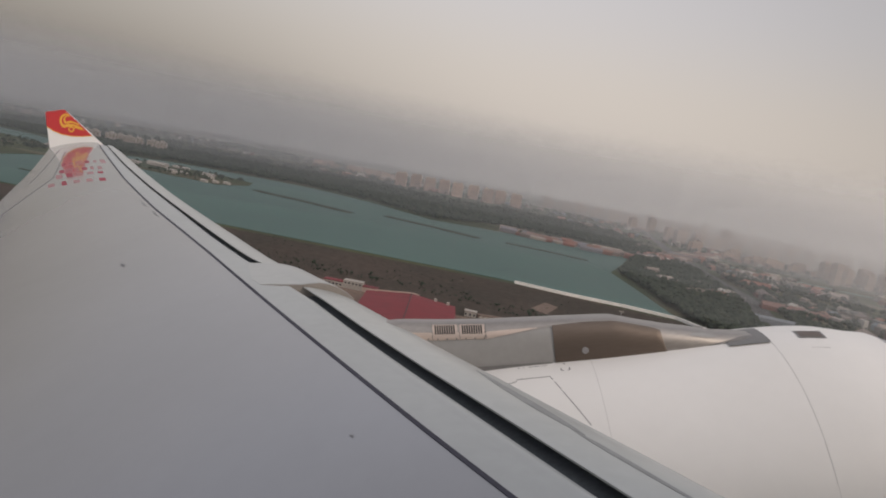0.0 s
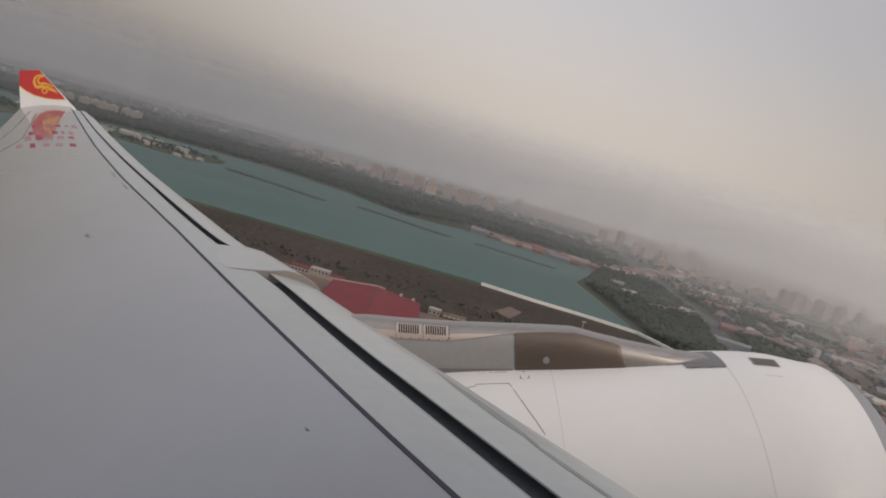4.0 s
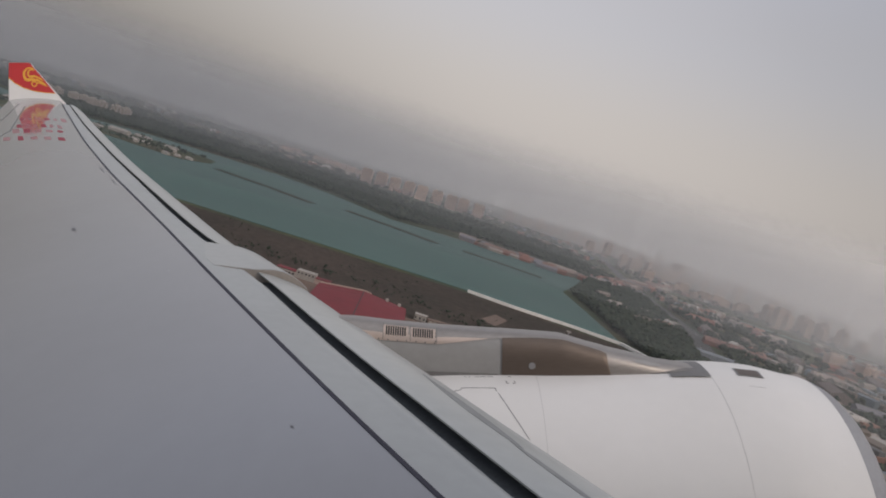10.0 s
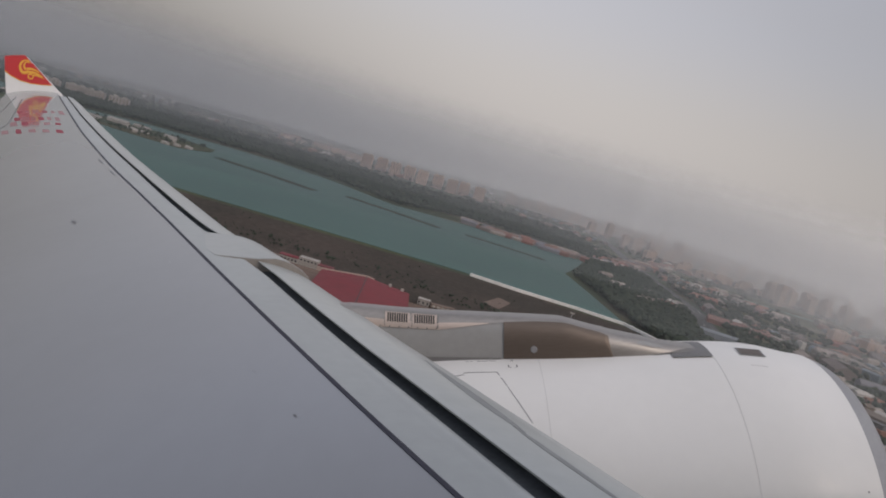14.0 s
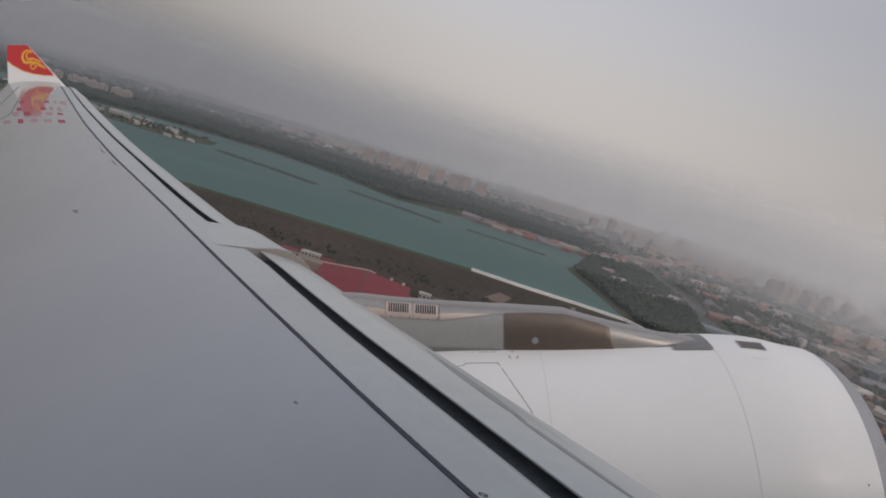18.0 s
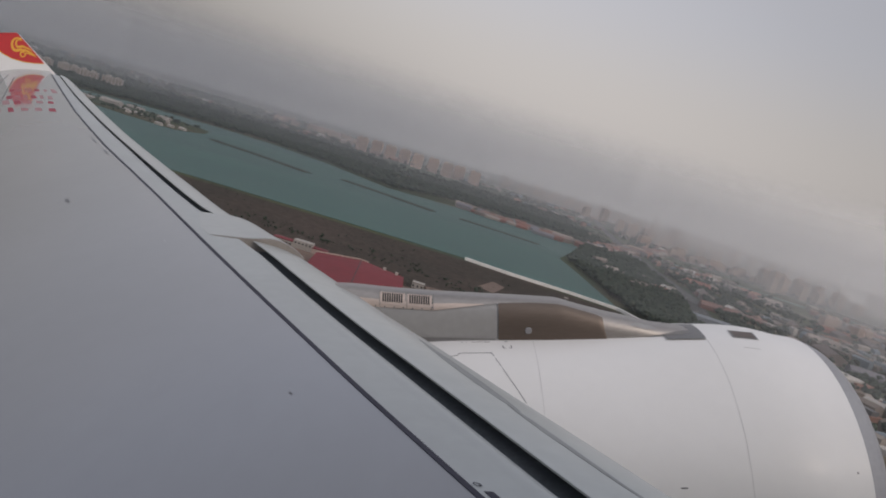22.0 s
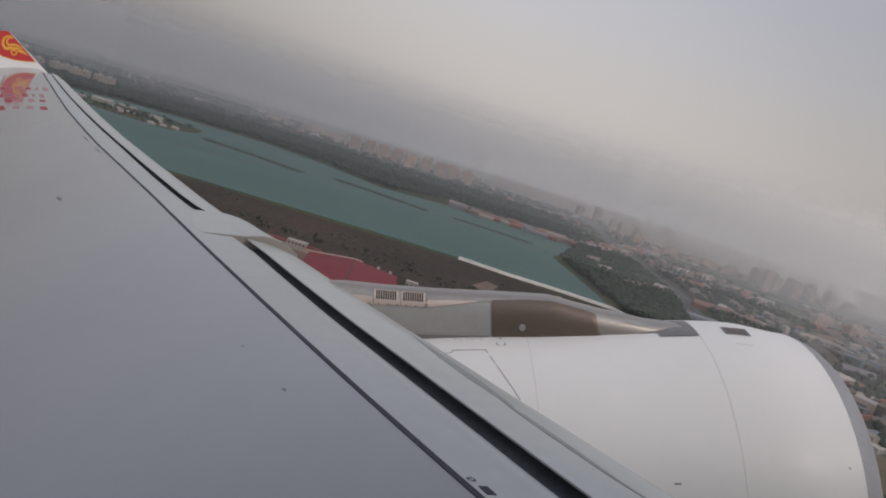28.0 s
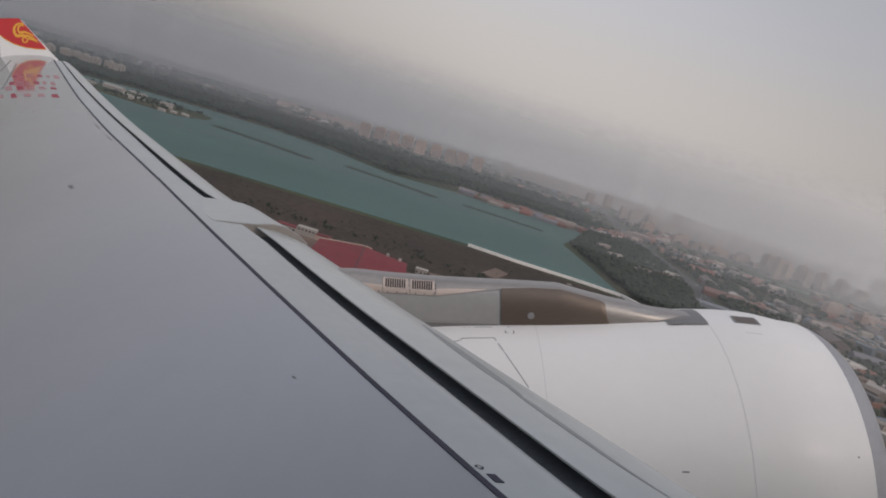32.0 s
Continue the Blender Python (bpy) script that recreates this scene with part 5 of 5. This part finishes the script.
# ---- apartment blocks ----
def apartment(m, w, d, h, label, mat, group, kind_label="apartment block"):
    ap = tagged(empty("apartment_block", m), label, kind_label, group)
    box_part("wall", -w / 2, w / 2, -d / 2, d / 2, 0, h, mat, ap)
    box_part("roof", -w / 2 - 0.4, w / 2 + 0.4, -d / 2 - 0.4, d / 2 + 0.4, h, h + 1.2, M_PALE, ap)
    for x in (-w * 0.22, w * 0.25):
        box_part("roof_house", x - w * 0.1, x + w * 0.1, -d * 0.3, d * 0.3, h + 1.2, h + 5.0, mat, ap)
    n = max(2, int(w / 7))
    for i in range(n):
        x = -w / 2 + w * (i + 0.5) / n
        for y in (-d / 2, d / 2):
            box_part("balcony_stack", x - 1.3, x + 1.3, y - 0.25, y + 0.25, 2.5, h - 2, M_BAND, ap)
    for k in range(1, int(h / 9)):
        box_part("ledge", -w / 2 - 0.3, w / 2 + 0.3, -d / 2 - 0.35, d / 2 + 0.35, k * 9, k * 9 + 0.7, M_PALE, ap)
    return ap


low_ap = apartment(pose(60, 2490, 0, 0, 0, -6), 36, 16, 44, "peach-coloured apartment block in a row across the river", M_PINK, "apartment row across the river")
for k in range(1, 9):
    copy_thing(low_ap, pose(60 + 49 * k + rng.uniform(-5, 5), 2490 - 3 * k + 50 * (k % 2), 0, 0, 0, -6 + rng.uniform(-6, 6)))
pale_ap = apartment(pose(-690, 1880, 0, 0, 0, 8), 48, 15, 22, "pale grey apartment slab beyond the water", M_OFFICE, "pale apartment row")
for k in range(1, 4):
    copy_thing(pale_ap, pose(-690 + 53 * k + rng.uniform(-3, 3), 1880 + 8 * k + 14 * (k % 2), 0, 0, 0, 8 + rng.uniform(-4, 4)))
slim = apartment(pose(1130, 1700, 0, 0, 0, 30), 22, 16, 48, "slim pinkish tower block in a housing estate", M_TOWER, "tower blocks", "tower block")
tall = apartment(pose(1080, 2250, 0, 0, 0, 30), 26, 18, 60, "tall pinkish tower block in a housing estate", M_TOWER, "tower blocks", "tower block")
mid = apartment(pose(900, 1980, 0, 0, 0, 30), 40, 14, 26, "long mid-rise housing slab", M_TOWER, "tower blocks", "tower block")
placed = []
ESTATES = ((1180, 1750, 5, 4, 48, 46, slim), (1480, 1600, 5, 4, 48, 46, slim), (900, 2150, 6, 4, 52, 50, slim), (1250, 2080, 6, 5, 54, 52, tall), (1650, 1960, 5, 5, 54, 54, tall), (760, 2600, 6, 3, 60, 60, tall),
           (1150, 2620, 7, 4, 60, 60, tall), (1650, 2480, 6, 5, 60, 60, tall), (620, 3050, 8, 2, 70, 66, tall), (1300, 3080, 9, 3, 66, 66, tall), (-300, 2900, 5, 2, 66, 60, mid), (960, 1900, 5, 2, 56, 44, mid), (1010, 1150, 3, 3, 58, 52, mid), (880, 760, 3, 3, 60, 52, mid))
for ex, ey, nx, ny, dx, dy, kind in ESTATES:
    for i in range(nx):
        for j in range(ny):
            if rng.random() < 0.12:
                continue
            x = ex + dx * i + dx * 0.5 * (j % 2) + rng.uniform(-6, 6)
            y = ey + dy * j - 0.12 * dx * i + rng.uniform(-6, 6)
            placed.append((x, y))
            o = copy_thing(kind, pose(x, y, 0, 0, 0, rng.choice((20, 26)) + rng.uniform(-5, 5)))
            o.scale = (1, 1, rng.uniform(0.5, 0.85))

# ---- low town, sheds and tree belts: far too many to count ----
def in_poly(x, y, poly):
    ins = False
    for (x0, y0), (x1, y1) in zip(poly, poly[1:] + poly[:1]):
        if (y0 > y) != (y1 > y) and x < (x1 - x0) * (y - y0) / (y1 - y0) + x0:
            ins = not ins
    return ins


WATER_POLY = NEAR_BANK + FAR_BANK


def near_road(x, y):
    return abs(x - lerp_table(((560, 500), (760, 600), (1100, 690), (1700, 760), (2500, 900), (3600, 1060)), y)) < 24


def open_land(x, y):
    """Land beyond the water, clear of the wide road and the tower blocks."""
    if y < lerp_table(((-900, 1700), (-700, 1670), (-520, 1530), (-350, 1630), (-63, 1640), (76, 1555), (206, 1420), (560, 1435), (561, 640), (640, 420), (2500, 240)), x) + 12:
        return False
    return not (in_poly(x, y, WATER_POLY) or near_road(x, y))


def blocks_mesh(name, items, mat, label, category):
    vv, ff = [], []
    for x, y, a, w, d, h, gable in items:
        ca, sa = math.cos(a), math.sin(a)
        base = len(vv)
        for z in (0, h):
            for px, py in ((-w / 2, -d / 2), (w / 2, -d / 2), (w / 2, d / 2), (-w / 2, d / 2)):
                vv.append((x + px * ca - py * sa, y + px * sa + py * ca, z))
        ff += [tuple(base + i for i in q2) for q2 in ((0, 1, 5, 4), (1, 2, 6, 5), (2, 3, 7, 6), (3, 0, 4, 7))]
        if gable:
            for px in (-w / 2, w / 2):
                vv.append((x + px * ca, y + px * sa, h + d * 0.22))
            ff += [tuple(base + i for i in q2) for q2 in ((4, 5, 9, 8), (6, 7, 8, 9), (5, 6, 9), (7, 4, 8))]
        else:
            ff.append(tuple(base + i for i in (4, 5, 6, 7)))
    return tagged(mesh_object(name, vv, ff, mat, None, smooth=False), label, category, kind="stuff")


items = []
for k in range(7500):
    y = 330 + 4000 * rng.random() ** 1.15
    x = EYE_X + rng.uniform(-0.75, 0.85) * y
    if not open_land(x, y) or (x < 560 and y < 2400) or noise.noise(Vector((x * 0.004, y * 0.004, 3.0))) < (0.15 if y > 1500 else 0.05) or any((x - a) ** 2 + (y - c) ** 2 < 700 for a, c in placed):
        continue
    items.append((x, y, 0.35 + rng.choice((0, math.pi / 2)) + rng.uniform(-0.1, 0.1), rng.uniform(9, 30), rng.uniform(8, 14), rng.uniform(4, 11), rng.random() < 0.5))
blocks_mesh("low_town", items, M_HOUSES, "dense low town of small grey, tan and red-roofed buildings", "buildings")
items = []
for k in range(130):
    u = rng.random()
    x = 350 + 560 * u
    y = lerp_table(((350, 1450), (590, 1385), (910, 1840)), x) + rng.uniform(-25, 55)
    items.append((x, y, -0.2, rng.uniform(18, 42), rng.uniform(10, 16), rng.uniform(4, 7), True))
blocks_mesh("works_sheds", items, M_SHEDS, "works sheds with red, blue and tan sheet roofs", "sheds")
items = [(634, 886, -0.2, 62, 11, 6, True)]
blocks_mesh("blue_shed", items, M_BLUEROOF, "long shed with a blue-grey sheet roof by the wood", "shed")
items = [(rng.uniform(700, 1150), 880 + rng.uniform(-90, 480), -0.25 + rng.choice((0, math.pi / 2)), rng.uniform(26, 60), rng.uniform(14, 26), rng.uniform(5, 9), True) for k in range(46)]
blocks_mesh("yard_sheds", items, M_SHEDS, "large works sheds with muted red, tan and grey roofs", "sheds")
items = [(x, y, a, w, d, h, True) for x, y, a, w, d, h in ((-230, 1440, -0.2, 26, 8, 4), (-275, 1395, -0.3, 44, 7, 3), (-350, 1370, -0.3, 30, 8, 4), (-300, 1480, -0.2, 34, 9, 4), (-385, 1440, -0.25, 52, 7, 3), (-505, 1395, -0.5, 46, 16, 6), (-455, 1405, -0.3, 44, 18, 6), (-330, 1440, -0.2, 40, 14, 6), (-190, 1300, -0.3, 12, 8, 4), (-176, 1318, -0.3, 10, 8, 4), (-160, 1332, -0.3, 12, 8, 4), (-205, 1380, 0.2, 11, 8, 5), (-262, 1350, 0.2, 9, 8, 5), (-490, 1080, 0.1, 38, 16, 7))]
blocks_mesh("pale_sheds", items, M_PALE, "low sheds with pale sheet roofs on the land between the water arms", "sheds")


def tree_belt(name, spots, label):
    """Uneven crowns of several clumps each, on short trunks, in one mesh."""
    ico = bmesh.new()
    bmesh.ops.create_icosphere(ico, subdivisions=1, radius=1.0)
    iv = [vv2.co.copy() for vv2 in ico.verts]
    fi = [tuple(vv2.index for vv2 in f2.verts) for f2 in ico.faces]
    ico.free()
    vv, ff = [], []
    for x, y, h in spots:
        for c in range(3):
            base = len(vv)
            r0 = h * rng.uniform(0.22, 0.34)
            cx, cy, cz = x + rng.uniform(-0.3, 0.3) * h, y + rng.uniform(-0.3, 0.3) * h, h * rng.uniform(0.5, 0.75)
            for p in iv:
                kk = rng.uniform(0.7, 1.2)
                vv.append((cx + p.x * r0 * kk, cy + p.y * r0 * kk, cz + p.z * r0 * kk * 0.95))
            ff += [tuple(base + i for i in f2) for f2 in fi]
        base = len(vv)
        for a in range(3):
            vv.append((x + 0.25 * math.cos(a * 2.1), y + 0.25 * math.sin(a * 2.1), 0))
        vv.append((x, y, h * 0.6))
        ff += [(base, base + 1, base + 3), (base + 1, base + 2, base + 3), (base + 2, base, base + 3)]
    return tagged(mesh_object(name, vv, ff, M_LEAF, None, smooth=False), label, "trees", kind="stuff")


spots = []
for k in range(3000):
    x = rng.uniform(-560, 480)
    low = lerp_table(((-560, 790), (-334, 786), (-218, 726), (-171, 684), (28, 696), (88, 672), (226, 674), (298, 646), (430, 606), (540, 600)), x)
    high = lerp_table(((-560, 846), (-104, 834), (313, 816), (437, 786), (540, 690)), x)
    u = rng.random()
    u = u * 0.32 if rng.random() < 0.75 else u
    if noise.noise(Vector((x * 0.012, u * 3, 5.0))) < -0.25:
        continue
    if x > 60 and u < 0.3 and rng.random() < 0.72:
        continue
    spots.append((x, low + (high - low) * u, rng.choice((1.6, 2, 2.5, 3, 4.5)) * rng.uniform(0.8, 1.3) * (0.95 if u < 0.25 else 0.45)))
tree_belt("bank_trees", spots, "dark green scrub and trees along the river bank")
spots = []
for k in range(9000):
    x = rng.uniform(-1100, 700)
    y = lerp_table(((-1000, 1720), (-700, 1680), (-520, 1540), (-350, 1640), (-63, 1650), (76, 1565), (206, 1430), (353, 1560), (560, 1560)), x) + 14 + abs(rng.gauss(0, 330))
    spots.append((x, y, rng.uniform(6, 13)))
for k in range(4200):
    y = rng.uniform(690, 1400)
    x = lerp_table(((690, 520), (807, 498), (969, 496), (1107, 492), (1200, 526), (1375, 582), (1420, 600)), y) + 6 + abs(rng.gauss(0, 130))
    if not near_road(x, y):
        spots.append((x, y, rng.uniform(6, 13)))
for k in range(1500):
    x, y = rng.uniform(-640, -140), rng.uniform(880, 1500)
    if in_poly(x, y, PENINSULA) and noise.noise(Vector((x * 0.01, y * 0.01, 2.0))) > -0.05:
        spots.append((x, y, rng.uniform(3, 8)))
tree_belt("far_bank_trees", spots, "dark green wood along the far river bank")
spots = []
for k in range(11000):
    y = 380 + 3000 * rng.random() ** 1.2
    x = EYE_X + rng.uniform(-0.75, 0.85) * y
    if not open_land(x, y) or noise.noise(Vector((x * 0.005 + 9, y * 0.005, 1.0))) < -0.05:
        continue
    spots.append((x, y, rng.uniform(6, 13)))
tree_belt("city_trees", spots, "dark green trees between the buildings of the city")

# ---- haze: thin see-through sheets standing in for mist, thicker upwards from the ground ----
def haze_material(name, density, tint, thin, top, astern_dim):
    """Sheet whose tint paints the haze's glow: brighter, warmer, denser sunward; dimmer, bluer astern."""
    m = bpy.data.materials.new(name)
    m.use_nodes = True
    n, l = m.node_tree.nodes, m.node_tree.links
    n.clear()
    o = n.new("ShaderNodeOutputMaterial")
    geo = n.new("ShaderNodeTexCoord")
    sep = n.new("ShaderNodeSeparateXYZ")
    l.new(geo.outputs["Object"], sep.inputs[0])
    rmp = n.new("ShaderNodeValToRGB")
    rmp.color_ramp.interpolation = "EASE"
    e2 = rmp.color_ramp.elements
    e2[0].position, e2[0].color = 0.0, (0, 0, 0, 1)
    e2[1].position, e2[1].color = 1.0, (0, 0, 0, 1)
    a2 = e2.new(12.0 / top)
    a2.color = (1, 1, 1, 1)
    a2 = e2.new(0.9 * ALT / top)
    a2.color = (1, 1, 1, 1)
    mr = n.new("ShaderNodeMapRange")
    mr.inputs["From Max"].default_value = top
    l.new(sep.outputs["Z"], mr.inputs["Value"])
    l.new(mr.outputs[0], rmp.inputs[0])
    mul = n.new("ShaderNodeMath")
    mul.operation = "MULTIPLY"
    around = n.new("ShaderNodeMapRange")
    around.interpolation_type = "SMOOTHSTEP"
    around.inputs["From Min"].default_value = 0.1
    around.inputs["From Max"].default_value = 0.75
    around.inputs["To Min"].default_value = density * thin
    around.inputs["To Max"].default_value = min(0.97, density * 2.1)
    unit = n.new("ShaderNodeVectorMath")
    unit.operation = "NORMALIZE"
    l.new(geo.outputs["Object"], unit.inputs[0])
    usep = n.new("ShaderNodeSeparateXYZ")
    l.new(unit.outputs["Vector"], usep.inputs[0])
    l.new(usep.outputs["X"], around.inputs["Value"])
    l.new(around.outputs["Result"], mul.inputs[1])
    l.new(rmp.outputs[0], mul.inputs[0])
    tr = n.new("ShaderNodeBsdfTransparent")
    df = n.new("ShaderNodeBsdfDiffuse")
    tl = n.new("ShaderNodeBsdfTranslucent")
    # sunward brightening and dimming astern, painted into the haze colour
    sunward_tint = n.new("ShaderNodeMix")
    sunward_tint.data_type = "RGBA"
    sunward_tint.inputs["A"].default_value = (tint[0] * astern_dim, tint[1] * (astern_dim + 0.01), tint[2] * (astern_dim + 0.025), 1)
    sunward_tint.inputs["B"].default_value = (tint[0] * 1.42, tint[1] * 1.39, tint[2] * 1.34, 1)
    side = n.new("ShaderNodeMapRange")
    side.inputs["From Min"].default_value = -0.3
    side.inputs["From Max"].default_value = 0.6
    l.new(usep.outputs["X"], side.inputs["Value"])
    l.new(side.outputs["Result"], sunward_tint.inputs[0])
    l.new(sunward_tint.outputs["Result"], df.inputs["Color"])
    l.new(sunward_tint.outputs["Result"], tl.inputs["Color"])
    mx = n.new("ShaderNodeMixShader")
    mx.inputs[0].default_value = 0.95
    l.new(df.outputs[0], mx.inputs[1])
    l.new(tl.outputs[0], mx.inputs[2])
    mx2 = n.new("ShaderNodeMixShader")
    l.new(mul.outputs[0], mx2.inputs[0])
    l.new(tr.outputs[0], mx2.inputs[1])
    l.new(mx.outputs[0], mx2.inputs[2])
    l.new(mx2.outputs[0], o.inputs["Surface"])
    return m


# tints rise with radius to paint the brighter air far off
for radius, density, tint, thin, astern_dim in ((480, 0.045, (0.37, 0.375, 0.385), 1.0, 0.80), (720, 0.07, (0.37, 0.375, 0.385), 1.0, 0.80), (1000, 0.10, (0.38, 0.385, 0.395), 0.85, 0.80), (1350, 0.14, (0.41, 0.41, 0.415), 0.75, 0.82), (1700, 0.20, (0.455, 0.45, 0.445), 0.75, 0.85), (2100, 0.28, (0.51, 0.50, 0.49), 0.92, 0.88), (2600, 0.38, (0.58, 0.566, 0.545), 0.9, 0.92), (3300, 0.52, (0.665, 0.642, 0.61), 0.9, 0.96), (4200, 0.72, (0.735, 0.703, 0.66), 0.9, 0.98)):
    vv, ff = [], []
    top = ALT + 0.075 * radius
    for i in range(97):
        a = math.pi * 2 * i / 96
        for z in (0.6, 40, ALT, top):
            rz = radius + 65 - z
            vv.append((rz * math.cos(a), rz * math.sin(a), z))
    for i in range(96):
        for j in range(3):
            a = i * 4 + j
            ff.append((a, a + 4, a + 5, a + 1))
    bank = tagged(mesh_object("haze_bank", vv, ff, haze_material("thin_haze", density, tint, thin, top, astern_dim), None), "thin grey haze over the land", "haze", kind="stuff")
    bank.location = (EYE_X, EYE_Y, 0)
